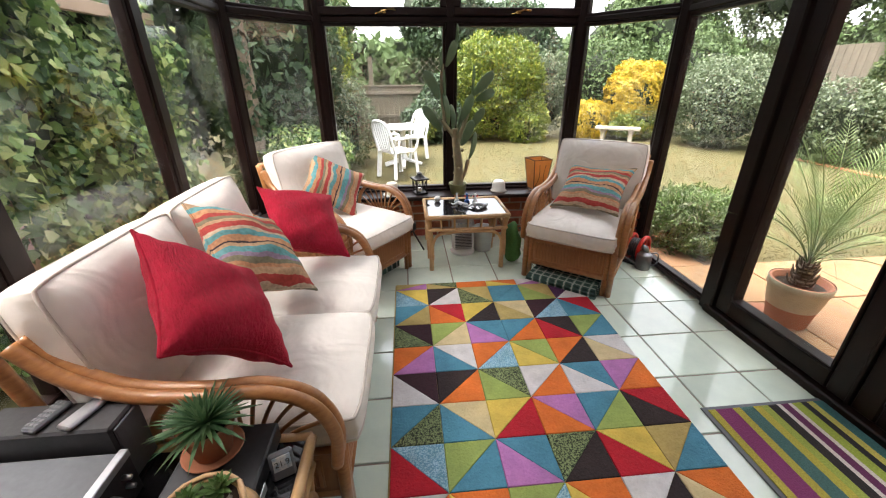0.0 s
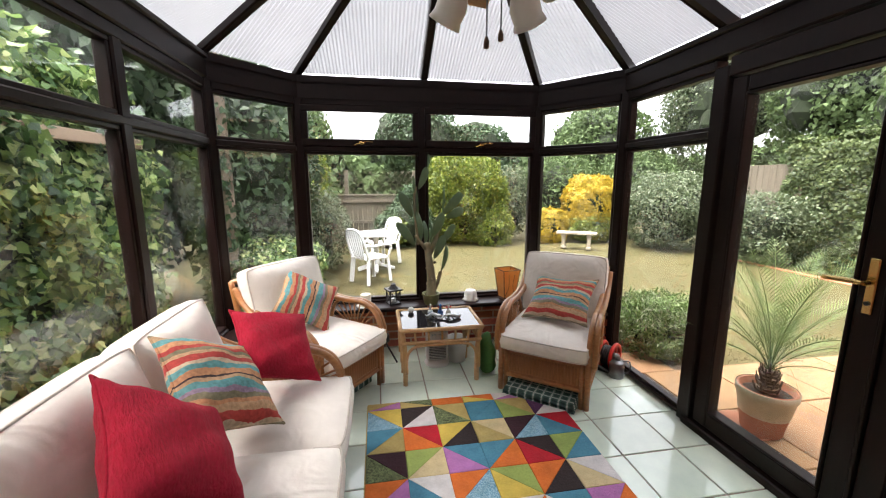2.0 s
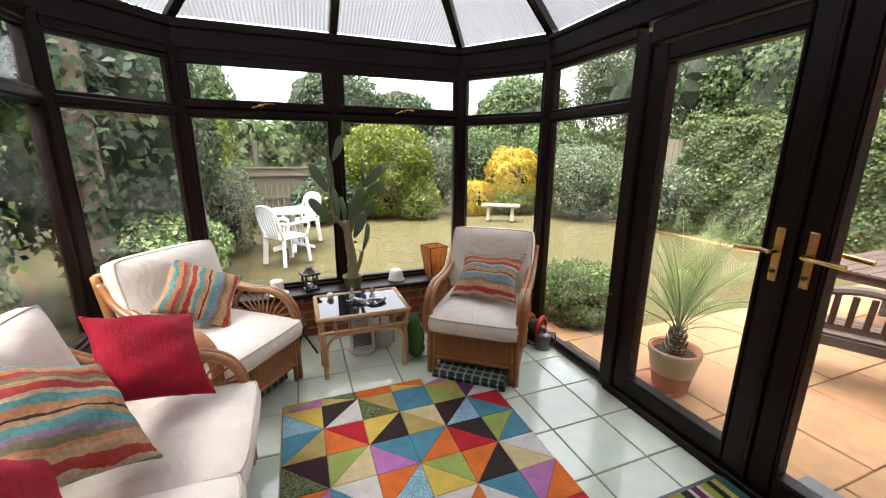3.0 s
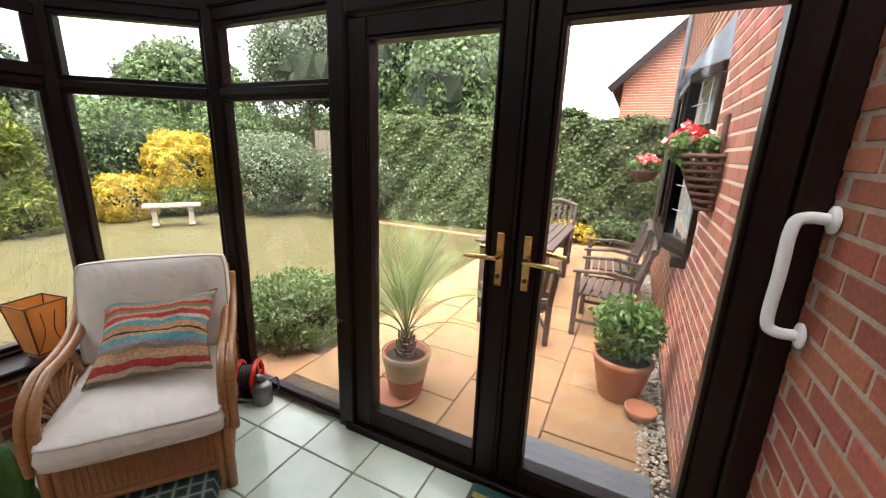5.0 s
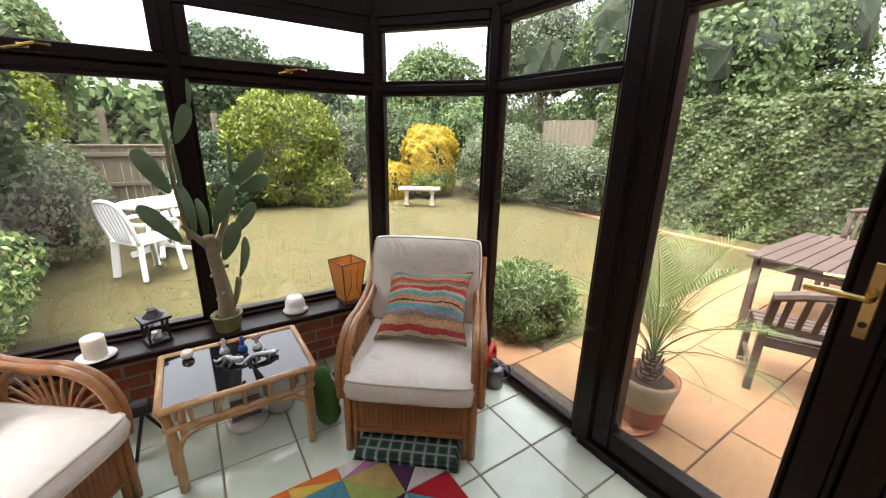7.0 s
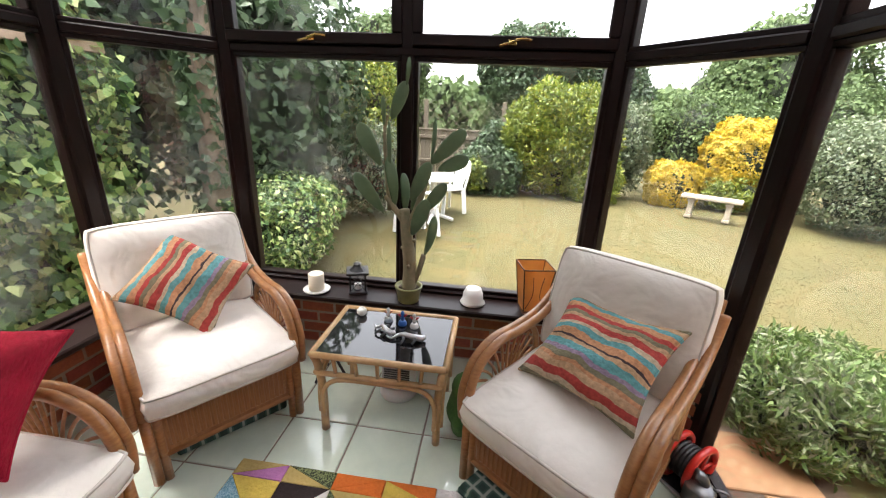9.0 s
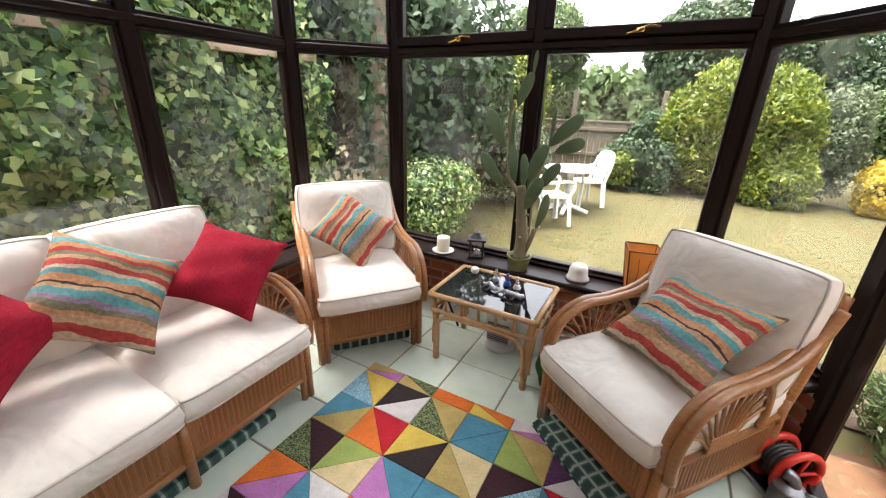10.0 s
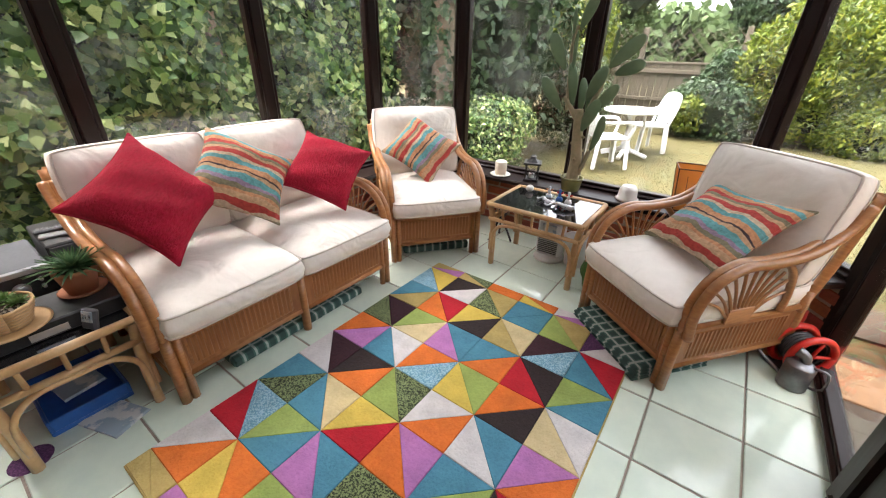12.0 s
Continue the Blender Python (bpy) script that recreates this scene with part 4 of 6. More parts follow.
def box_cushion(w, d, h, crown=.03, seed=0, nx=14, ny=14):
    """A boxed cushion: crowned top and bottom, rounded corners, soft dents. Lies flat, centred, bottom at z = 0. Also returns its two piping loops."""
    bm = B(); rnd = random.Random(seed); ph = [rnd.uniform(0, 6) for _ in range(6)]

    def outline(u, v):
        m_ = max(abs(u), abs(v))
        if m_ < 1e-6:
            return 0, 0
        k = 1 - .045 * min(abs(u), abs(v)) ** 6 / m_ ** 5
        return u * w / 2 * k, v * d / 2 * k
    def wob(u, v):
        return .008 * math.sin(3 * u + ph[0] + 2 * v) + .006 * math.sin(4 * v + ph[1]) + .0025 * math.sin(11 * u * v + ph[2]) + .002 * math.sin(13 * v + 7 * u + ph[3])
    def topz(u, v, s):
        c = (1 - u ** 4) * (1 - v ** 4)
        e = max(abs(u), abs(v)) ** 18
        return s * (h / 2 - .008 * e + crown * c + wob(u, v) * c)
    grids = []
    for s in (1, -1):
        g = [[None] * (ny + 1) for _ in range(nx + 1)]
        for i in range(nx + 1):
            for j in range(ny + 1):
                u, v = math.sin((i / nx * 2 - 1) * math.pi / 2), math.sin((j / ny * 2 - 1) * math.pi / 2)
                x, y = outline(u, v); g[i][j] = bm.verts.new((x, y, topz(u, v, s) + h / 2))
        grids.append(g)
        for i in range(nx):
            for j in range(ny):
                f = (g[i][j], g[i + 1][j], g[i + 1][j + 1], g[i][j + 1]); bm.faces.new(f if s > 0 else f[::-1])
    def border(g):
        return [g[i][0] for i in range(nx)] + [g[nx][j] for j in range(ny)] + [g[i][ny] for i in range(nx, 0, -1)] + [g[0][j] for j in range(ny, 0, -1)]
    a, b = border(grids[0]), border(grids[1]); n = len(a); c = []
    for p, q in zip(a, b):
        m_ = (p.co + q.co) / 2; o = Vector((m_.x, m_.y, 0)).normalized() * .014; c.append(bm.verts.new(m_ + o))
    for k in range(n):
        l = (k + 1) % n
        bm.faces.new((c[k], c[l], a[l], a[k])); bm.faces.new((b[k], b[l], c[l], c[k]))
    loops = [[v.co.copy() for v in a], [v.co.copy() for v in b]]
    return bm, loops


def loop_tube(bm, pts, r, seg=6):
    n = len(pts); rings = []
    for i, p in enumerate(pts):
        d = (pts[(i + 1) % n] - pts[i - 1]).normalized(); s = Vector((0, 0, 1)); u = s.cross(d).normalized()
        rings.append([bm.verts.new(p + s * math.cos(6.2832 * k / seg) * r + u * math.sin(6.2832 * k / seg) * r) for k in range(seg)])
    for i in range(n):
        a, b = rings[i], rings[(i + 1) % n]
        for k in range(seg):
            bm.faces.new((a[k], a[(k + 1) % seg], b[(k + 1) % seg], b[k]))
    return bm


def cushion_part(name, parent, w, d, h, m, seed, crown=.03):
    bm, loops = box_cushion(w, d, h, crown, seed)
    ob = part(name, bm, "canvas", parent, "off-white canvas cushion with piped edges", smooth=True); ob.matrix_local = m
    bm = B()
    for l in loops:
        loop_tube(bm, l, .0055)
    part("piping", bm, "piping", ob, smooth=True)
    return ob


def throw_cushion(name, label, w, thick, m, material, seed, wy=None):
    bm = B(); n = 22; rnd = random.Random(seed); ph = [rnd.uniform(0, 6) for _ in range(6)]
    g2 = []
    for s in (1, -1):
        g = []
        for i in range(n + 1):
            row = []
            for j in range(n + 1):
                u, v = math.sin((i / n * 2 - 1) * math.pi / 2), math.sin((j / n * 2 - 1) * math.pi / 2)
                x = u * w / 2 * (1 - .13 * (1 - v * v) * abs(u) ** 3); y = v * (wy or w) / 2 * (1 - .13 * (1 - u * u) * abs(v) ** 3)
                e = max(0, (1 - abs(u) ** 2.6) * (1 - abs(v) ** 2.6)) ** .55
                z = s * thick / 2 * e + s * e * (.007 * math.sin(6 * u + ph[0] + 3 * v) + .006 * math.sin(9 * v + ph[1] - 4 * u)) + .012 * math.sin(2.2 * u + ph[2]) * v
                cr = (1 - abs(abs(u) - abs(v))) * max(abs(u), abs(v)) ** 4
                z += s * .006 * cr * math.sin(14 * (u - v) + ph[3]) * (e > 0)
                if s < 0 and (i in (0, n) or j in (0, n)):
                    row.append(g2[0][i][j])
                else:
                    row.append(bm.verts.new((x, y, z)))
            g.append(row)
        g2.append(g)
        for i in range(n):
            for j in range(n):
                f = (g[i][j], g[i + 1][j], g[i + 1][j + 1], g[i][j + 1]); bm.faces.new(f if s > 0 else f[::-1])
    g = g2[0]; lp = [g[i][0].co.copy() for i in range(n)] + [g[n][j].co.copy() for j in range(n)] + [g[i][n].co.copy() for i in range(n, 0, -1)] + [g[0][j].co.copy() for j in range(n, 0, -1)]
    t = new(name); tagged(t, label, "cushion", "throw cushions on the seats"); t.matrix_world = m
    part("cover", bm, material, t, smooth=True); part("seam", loop_tube(B(), lp, .005), material, t, smooth=True)
    return t


def side_panel(parent, x0, x1, z0, z1, y, axis="x"):
    """A reeded panel in a frame of rods, across x at y, or across y at x = y."""
    P = (lambda a, z, o=0: (a, y + o, z)) if axis == "x" else (lambda a, z, o=0: (y + o, a, z))
    bm = B()
    for z in (z0, z1):
        tube(bm, [P(x0, z), P(x1, z)], .015, 8, curved=False)
    i0, i1, j0, j1 = x0 + .045, x1 - .045, z0 + .035, z1 - .035
    for a, b in (((i0, j0), (i1, j0)), ((i0, j1), (i1, j1)), ((i0, j0), (i0, j1)), ((i1, j0), (i1, j1))):
        tube(bm, [P(*a), P(*b)], .008, 6, curved=False)
    part("rail", bm, "cane", parent, smooth=True)
    bm = B()
    if axis == "x":
        box(bm, x0, x1, y - .006, y + .006, z0, z1)
    else:
        box(bm, y - .006, y + .006, x0, x1, z0, z1)
    n = max(4, int((i1 - i0) / .022)); pn = part("panel", bm, "cane_panel", parent, "brown reeded cane panel")
    sb = B(); tube(sb, [(0, 0, j0), (0, 0, j1)], (i1 - i0) / n * .48, 6, curved=False); sm = bpy.data.meshes.new("slat"); sb.to_mesh(sm); sb.free(); sm.materials.append(MAT["cane_panel"])
    for k in range(n):
        a = i0 + (i1 - i0) * (k + .5) / n; o = new("slat", sm); o.parent = pn; o.location = P(a, 0)


def arm(parent, x, out, D, name="arm"):
    """The looped arm at x; y runs from the front (-D/2) to the back; a fan of rods fills it."""
    f = -D / 2
    a = part(name, B(), "cane", parent, "glossy bent cane armrest")
    bm = bmesh.new()
    for o in (0, .034 * out):
        path = [(x + o, f + .005, .30), (x + o, f - .005, .43), (x + o, f + .05, .55), (x + o, f + .17, .607), (x + o, f + .32, .605), (x + o, f + .50, .625), (x + o, f + .64, .70), (x + o, f + .72, .80)]
        tube(bm, path, .020, 10, 6)
    inner = [(x + out * .017, f + .40, .60), (x + out * .017, f + .47, .53), (x + out * .017, f + .50, .43), (x + out * .017, f + .50, .34)]
    tube(bm, inner, .015, 8, 5)
    old = a.data; me = bpy.data.meshes.new(name); bm.to_mesh(me); bm.free(); me.materials.append(MAT["cane"]); me.polygons.foreach_set("use_smooth", [True] * len(me.polygons)); a.data = me; bpy.data.meshes.remove(old)
    bm = B(); cx = x + out * .017
    for k in range(11):
        s = k / 10; ang = radians(18 + 150 * s)
        b = (cx, f + .26 + (s - .5) * .10, .34); e = Vector((cx, f + .245 - math.cos(ang) * .235, .36 + math.sin(ang) ** .7 * .245))
        mid_ = Vector(b).lerp(e, .5) + Vector((0, (s - .5) * -.02, .02))
        part("spindle", tube(B(), [b, mid_, e], .0065, 6, 4), "cane", a, smooth=True)
    box(bm, cx - .008, cx + .008, f + .19, f + .33, .325, .40, .004)
    part("spindle_base", bm, "cane", a)
    return a


def seat(name, label, W_, D, at, rz, modules=1, category="armchair", group=""):
    t = thing(name, label, category, at, rz, group); w = W_ / 2; f = -D / 2; b = D / 2 - .08
    for x in (-w, w):
        for y, h in ((f, .32), (b, .40)):
            bm = B(); tube(bm, [(x, y, 0), (x, y, h)], .021, 8, curved=False); tube(bm, [(x - .036 * (1 if x > 0 else -1), y, 0.0), (x - .036 * (1 if x > 0 else -1), y, h)], .017, 8, curved=False)
            part("leg", bm, "cane", t, smooth=True)
    step = W_ / modules
    for k in range(1, modules):
        x = -w + step * k
        for y in (f, b):
            bm = B(); tube(bm, [(x, y, 0), (x, y, .32)], .021, 8, curved=False); part("leg", bm, "cane", t, smooth=True)
    for k in range(modules):
        side_panel(t, -w + step * k + .02, -w + step * (k + 1) - .02, .125, .325, f)
    for x in (-w, w):
        side_panel(t, f + .02, b - .02, .125, .325, x, "y")
    bm = B(); box(bm, -w, w, f, b, .315, .335, .004); part("seat_base", bm, "cane", t)
    arm(t, -w, -1, D); arm(t, w, 1, D)
    bm = B()
    for x in (-w, w):
        tube(bm, [(x, b - .02, .30), (x, b + .06, .52), (x, b + .135, .83)], .020, 8, 5)
    tube(bm, [(-w, b + .135, .82), (w, b + .135, .82)], .020, 8, curved=False); tube(bm, [(-w, b + .02, .42), (w, b + .02, .42)], .016, 8, curved=False)
    n = int(W_ / .09)
    for i in range(1, n):
        x = -w + W_ * i / n; tube(bm, [(x, b + .02, .42), (x, b + .135, .82)], .007, 6, curved=False)
    part("back_frame", bm, "cane", t, smooth=True)
    cw = (W_ - .012) / modules
    for k in range(modules):
        cx = -w + .006 + cw * (k + .5)
        cushion_part("seat_cushion", t, cw + .012, D + .02, .105, pose(cx, -.060, .337), 11 * k + int(rz), .042)
        m = Matrix.Translation((cx, b - .045, .455)) @ pose(0, 0, 0, 76) @ pose(0, .22, 0)
        cushion_part("back_cushion", t, cw + (.035 if modules == 1 else .0), .485, .12, m, 5 + 7 * k + int(rz), .058)
    return t


SOFA_AT, CHL_AT, CHR_AT = (-.63, 1.462, 0), (-.49, 2.74, 0), (1.323, 2.632, 0)
seat("sofa", "two-seat bent cane sofa with off-white cushions along the glazing", 1.19, .78, SOFA_AT, 90, 2, "sofa")
seat("armchair", "bent cane armchair with off-white cushions in the corner of the bay", .60, .75, CHL_AT, 52.5, 1, group="cane armchairs by the windows")
seat("armchair", "bent cane armchair with off-white cushions over a folded blanket", .60, .75, CHR_AT, -38, 1, group="cane armchairs by the windows")


def placed(centre, face, up_, roll=0):
    """A pose whose z looks along face, and whose y points along up_."""
    z = Vector(face).normalized(); x = Vector(up_).cross(z).normalized(); y = z.cross(x)
    return Matrix.Translation(centre) @ Matrix((x, y, z)).transposed().to_4x4() @ pose(0, 0, 0, 0, 0, roll)


def by_corners(tl, tr, br, bl):
    """The centre pose, width and height of a cushion from its four corner tips."""
    tl, tr, br, bl = Vector(tl), Vector(tr), Vector(br), Vector(bl)
    x, y = ((tr - tl) + (br - bl)) / 2, ((tl - bl) + (tr - br)) / 2
    return placed((tl + tr + br + bl) / 4, x.cross(y), y), x.length, y.length


for label, tl, tr, br, bl, thick, cloth, seed_ in (
        ("crimson woven throw cushion leaning on the sofa arm", (-.80, 1.117, .948), (-.67, 1.41, .69), (-.415, 1.07, .52), (-.60, .75, .76), .18, "red_cloth", 1),
        ("crimson woven throw cushion against the sofa back", (-.789, 1.993, .885), (-.417, 2.181, .726), (-.345, 1.84, .526), (-.60, 1.66, .64), .16, "red_cloth", 2),
        ("striped kilim cushion in red, tan and teal between the red ones", (-.87, 1.485, .94), (-.62, 1.765, .755), (-.43, 1.497, .485), (-.64, 1.20, .725), .15, "stripe_cloth", 3),
        ("striped kilim cushion standing on its corner on the armchair", (-.75, 2.563, .653), (-.659, 2.868, .885), (-.323, 3.003, .651), (-.397, 2.664, .464), .13, "stripe_cloth", 4),
        ("striped kilim cushion lying against the armchair back", (1.285, 2.891, .773), (1.643, 2.607, .712), (1.36, 2.264, .521), (1.088, 2.689, .474), .13, "stripe_cloth", 5)):
    m_, wx_, wy_ = by_corners(tl, tr, br, bl)
    throw_cushion("cushion", label, wx_, thick, m_ @ pose(0, 0, .02), cloth, seed_, wy_)

# coffee tables


def cane_table(label, W_, D, H, at, rz, group="pale cane tables"):
    t = thing("coffee_table", label, "table", at, rz, group); w, d = W_ / 2, D / 2
    for x in (-w + .02, w - .02):
        for y in (-d + .02, d - .02):
            sx, sy = (1 if x > 0 else -1), (1 if y > 0 else -1)
            bm = B(); tube(bm, [(x - sx * .012, y - sy * .012, 0), (x - sx * .012, y - sy * .012, H * .5), (x, y, H * .85), (x + sx * .012, y + sy * .012, H - .01)], .019, 8, 4); part("leg", bm, "cane_pale", t, smooth=True)
    bm = B()
    for a, b in (((-w, -d), (w, -d)), ((w, -d), (w, d)), ((w, d), (-w, d)), ((-w, d), (-w, -d))):
        tube(bm, [(a[0], a[1], H), (b[0], b[1], H)], .016, 8, curved=False)
    part("top_frame", bm, "cane_pale", t, smooth=True)
    bm = B(); hz = H - .10
    for a, b in (((-w, -d), (w, -d)), ((w, -d), (w, d)), ((w, d), (-w, d)), ((-w, d), (-w, -d))):
        A_, B_ = Vector((*a, hz)) * 1.0, Vector((*b, hz)); A_.x *= .96; A_.y *= .96; B_.x *= .96; B_.y *= .96
        tube(bm, [A_, B_], .013, 8, curved=False)
        L_ = (B_ - A_).length; n = 6 if L_ > .5 else 4
        for i in range(1, n):
            p = A_.lerp(B_, i / n); q = Vector((p.x / .96, p.y / .96, H)); tube(bm, [p, q], .009, 6, curved=False)
        e = (B_ - A_).normalized(); dn = Vector((0, 0, -1))
        tube(bm, [A_ + e * .03 + dn * .24, A_ + e * .035 + dn * .10, A_ + e * .10 + dn * .03, A_.lerp(B_, .5) + dn * .022, B_ - e * .10 + dn * .03, B_ - e * .035 + dn * .10, B_ - e * .03 + dn * .24], .011, 8, 4)
    part("apron", bm, "cane_pale", t, smooth=True)
    part("glass_top", box(B(), -w + .014, w - .014, -d + .014, d - .014, H - .004, H + .006, .002), "table_glass", t, "glossy black glass top")
    part("under_shelf", box(B(), -w + .03, w - .03, -d + .03, d - .03, H - .018, H - .010), "black", t)
    return t


cane_table("pale cane coffee table with a black glass top before the sill", .61, .45, .44, (.437, 2.865, 0), 0)
cane_table("pale cane side table with dark top under hi-fi and plants", .62, .44, .42, (-.615, .615, 0), 0)

# rug
rug = thing("rug", "short-pile rug of multicoloured triangles with a pale border", "rug", (0, 0, 0))
RX0, RC, RY = -.108, .2152, [2.43, 2.352, 2.144, 1.936, 1.728, 1.52, 1.312, 1.104, .896, .688, .61]
part("backing", box(B(), RX0 - .006, RX0 + 6 * RC + .006, RY[-1] - .006, RY[0] + .006, .001, .007, .002), "rug_T", rug)
ROWS_ = ["TPTSOOYOWPPL", "LYKWSTBBGTVW", "BTORYKTCMLBR", "SMGCPBBORKGB", "OPBWOLYGOKCW", "WMKOGSWOWBPO", "BSBCYROPBGKR", "RLGBPBSKRYTB", "WOYOGLYOWKCO", "TTPYGBYRWGBO"]
for r, row in enumerate(ROWS_):
    for c in range(6):
        x0, x1, y1, y0 = RX0 + c * RC, RX0 + (c + 1) * RC, RY[r], RY[r + 1]
        TL_, TR_, BL_, BR_ = (x0, y1), (x1, y1), (x0, y0), (x1, y0)
        tris = ((TL_, BL_, BR_), (TL_, BR_, TR_)) if (r + c) % 2 else ((TL_, BL_, TR_), (BL_, BR_, TR_))
        for tri_, k in zip(tris, row[2 * c:2 * c + 2]):
            bm = B(); cx, cy = sum(p[0] for p in tri_) / 3, sum(p[1] for p in tri_) / 3
            ins = .0012; lo, hi, hi2 = [], [], []
            for p in tri_:
                d = Vector((cx - p[0], cy - p[1], 0)); d.normalize()
                lo.append(bm.verts.new((p[0] + d.x * ins * .6, p[1] + d.y * ins * .6, .006))); hi.append(bm.verts.new((p[0] + d.x * ins, p[1] + d.y * ins, .0125))); hi2.append(bm.verts.new((p[0] + d.x * ins * 4, p[1] + d.y * ins * 4, .0155)))
            for i in range(3):
                j = (i + 1) % 3; bm.faces.new((lo[i], lo[j], hi[j], hi[i])); bm.faces.new((hi[i], hi[j], hi2[j], hi2[i]))
            bm.faces.new(hi2)
            part("patch", bm, "rug_" + k, rug)

t = thing("door_mat", "striped woven mat in purple, green and yellow with grey edge", "mat", (1.60, .68, 0))
bm = B(); box(bm, -.32, .32, -.5, .5, 0, .008, .003); part("edging", bm, "grey_dark", t)
part("weave", box(B(), -.30, .30, -.48, .48, .0085, .0125, .002), "stripe_mat", t)

t = thing("blanket", "folded green and white tartan blanket under the armchair", "blanket", (1.18, 2.45, 0), -39.5)
bm = B()
for k in range(4):
    box(bm, -.26 + .006 * k, .25 - .004 * k, -.24 + .01 * (k % 2), .18, .002 + k * .016, .016 + k * .016, .006)
part("fold", bm, "plaid", t)
t = thing("storage_box", "flat green tartan box under the sofa", "box", (-.55, 1.5, 0)); part("lid", box(B(), -.3, .3, -.42, .36, .002, .05, .01), "plaid", t)
t = thing("storage_box", "flat green tartan box under the armchair", "box", (-.42, 2.73, 0), 50); part("lid", box(B(), -.24, .24, -.24, .24, .002, .06, .01), "plaid", t)

# things on the sill
SZ = SILL + .003
t = thing("lantern", "small black metal lantern with glass sides on the sill", "lantern", (.11, 3.325, SZ), 20)
bm = B(); box(bm, -.055, .055, -.055, .055, 0, .015, .003)
for x in (-.045, .045):
    for y in (-.045, .045):
        box(bm, x - .005, x + .005, y - .005, y + .005, .015, .125)
box(bm, -.065, .065, -.065, .065, .125, .14, .003); lathe(bm, [(.05, .14), (.025, .165), (.02, .175), (.028, .18), (.01, .19)], 8); part("body", bm, "black", t)
part("tealight", lathe(B(), [(.02, .016), (.022, .018), (.022, .05), (.0, .052)], 12), "white_ceramic", t)
bm = B()
for y in (-.047, .047):
    beam(bm, (-.045, y, .02), (.045, y, .12), .004, .003, 0); beam(bm, (.045, y, .02), (-.045, y, .12), .004, .003, 0); beam(bm, (y, -.045, .02), (y, .045, .12), .004, .003, 0); beam(bm, (y, .045, .02), (y, -.045, .12), .004, .003, 0)
part("lattice", bm, "black", t)
t = thing("candle", "cream pillar candle on a white saucer on the sill", "candle", (-.13, 3.27, SZ))
part("saucer", lathe(B(), [(.03, 0), (.06, .008), (.062, .012), (.03, .008)], 24), "white_ceramic", t, smooth=True)
part("wax", lathe(B(), [(.033, .009), (.036, .012), (.036, .085), (.03, .09), (.018, .086)], 20), "wax", t, smooth=True)
t.scale = (1.3, 1.3, 1.3)
t = thing("candle_holder", "white domed ceramic tealight holder on the sill", "candle holder", (.815, 3.32, SZ))
part("dome", lathe(B(), [(.055, 0), (.06, .006), (.05, .012), (.046, .05), (.036, .072), (.014, .08), (.012, .072)], 24), "white_ceramic", t, smooth=True)
t.scale = (1.25, 1.25, 1.3)
t = thing("table_lamp", "square flared parchment lamp with dark wooden edges on the sill", "lamp", (1.145, 3.275, SZ), 12)
bm = B(); r0, r1, z0, z1 = .055, .085, .03, .29
v = [bm.verts.new((sx * r, sy * r, z)) for r, z in ((r0, z0), (r1, z1)) for sx, sy in ((-1, -1), (1, -1), (1, 1), (-1, 1))]
for i in range(4):
    j = (i + 1) % 4; bm.faces.new((v[i], v[j], v[4 + j], v[4 + i]))
bmesh.ops.solidify(bm, geom=bm.faces[:], thickness=.003); part("shade", bm, "parchment", t)
bm = B()
for sx, sy in ((-1, -1), (1, -1), (1, 1), (-1, 1)):
    tube(bm, [(sx * r0, sy * r0, z0), (sx * r1, sy * r1, z1)], .004, 6, curved=False)
for z, r in ((z0, r0), (z1, r1)):
    tube(bm, [(-r, -r, z), (r, -r, z), (r, r, z), (-r, r, z), (-r, -r, z)], .004, 6, curved=False)
for s in (1, -1):
    for sg in (1, -1):
        q = lambda u, z: (u, s * (r0 + (r1 - r0) * (z - z0) / (z1 - z0) + .003), z)
        tube(bm, [q(sg * .05, .05), q(sg * .02, .14), q(sg * .03, .25)], .0022, 5, 4)
box(bm, -.05, .05, -.05, .05, 0, .012, .003); box(bm, -.015, .015, -.015, .015, .012, .03)
part("lamp_frame", bm, "wood_lamp", t)

# cactus
t = thing("cactus", "tall jointed prickly pear cactus in an olive glazed pot", "plant", (.44, 3.265, SZ))
pt = part("pot", lathe(B(), [(.055, 0), (.062, .01), (.075, .085), (.080, .09), (.080, .10), (.068, .098), (.066, .085)], 24), "pot_olive", t, smooth=True)
part("soil", lathe(B(), [(.066, .084), (.03, .090)], 16), "soil", pt)
bm = B(); tube(bm, [(0, 0, .08), (.005, 0, .22), (-.015, .0, .40), (-.03, .0, .55)], .044, 12, 5, taper=.62); tube(bm, [(.03, 0, .12), (.06, -.01, .20), (.085, -.01, .30)], .016, 8, 4)
tube(bm, [(-.02, 0, .42), (.03, .0, .54), (.07, .0, .66), (.105, .01, .80)], .022, 10, 4, taper=.6); tube(bm, [(-.03, 0, .48), (-.09, -.01, .56), (-.135, -.01, .62)], .020, 8, 4, taper=.6)
tube(bm, [(-.11, -.01, .54), (-.13, .0, .75), (-.14, .0, .95), (-.12, .0, 1.03)], .012, 8, 4, taper=.7)
for k in range(7):
    r_ = bmesh.ops.create_icosphere(bm, subdivisions=1, radius=.014)
    bmesh.ops.translate(bm, verts=r_["verts"], vec=(math.cos(k * 2.4) * .038, math.sin(k * 2.4) * .038, .13 + .05 * k))
part("stem", bm, "cactus_bark", t, smooth=True)


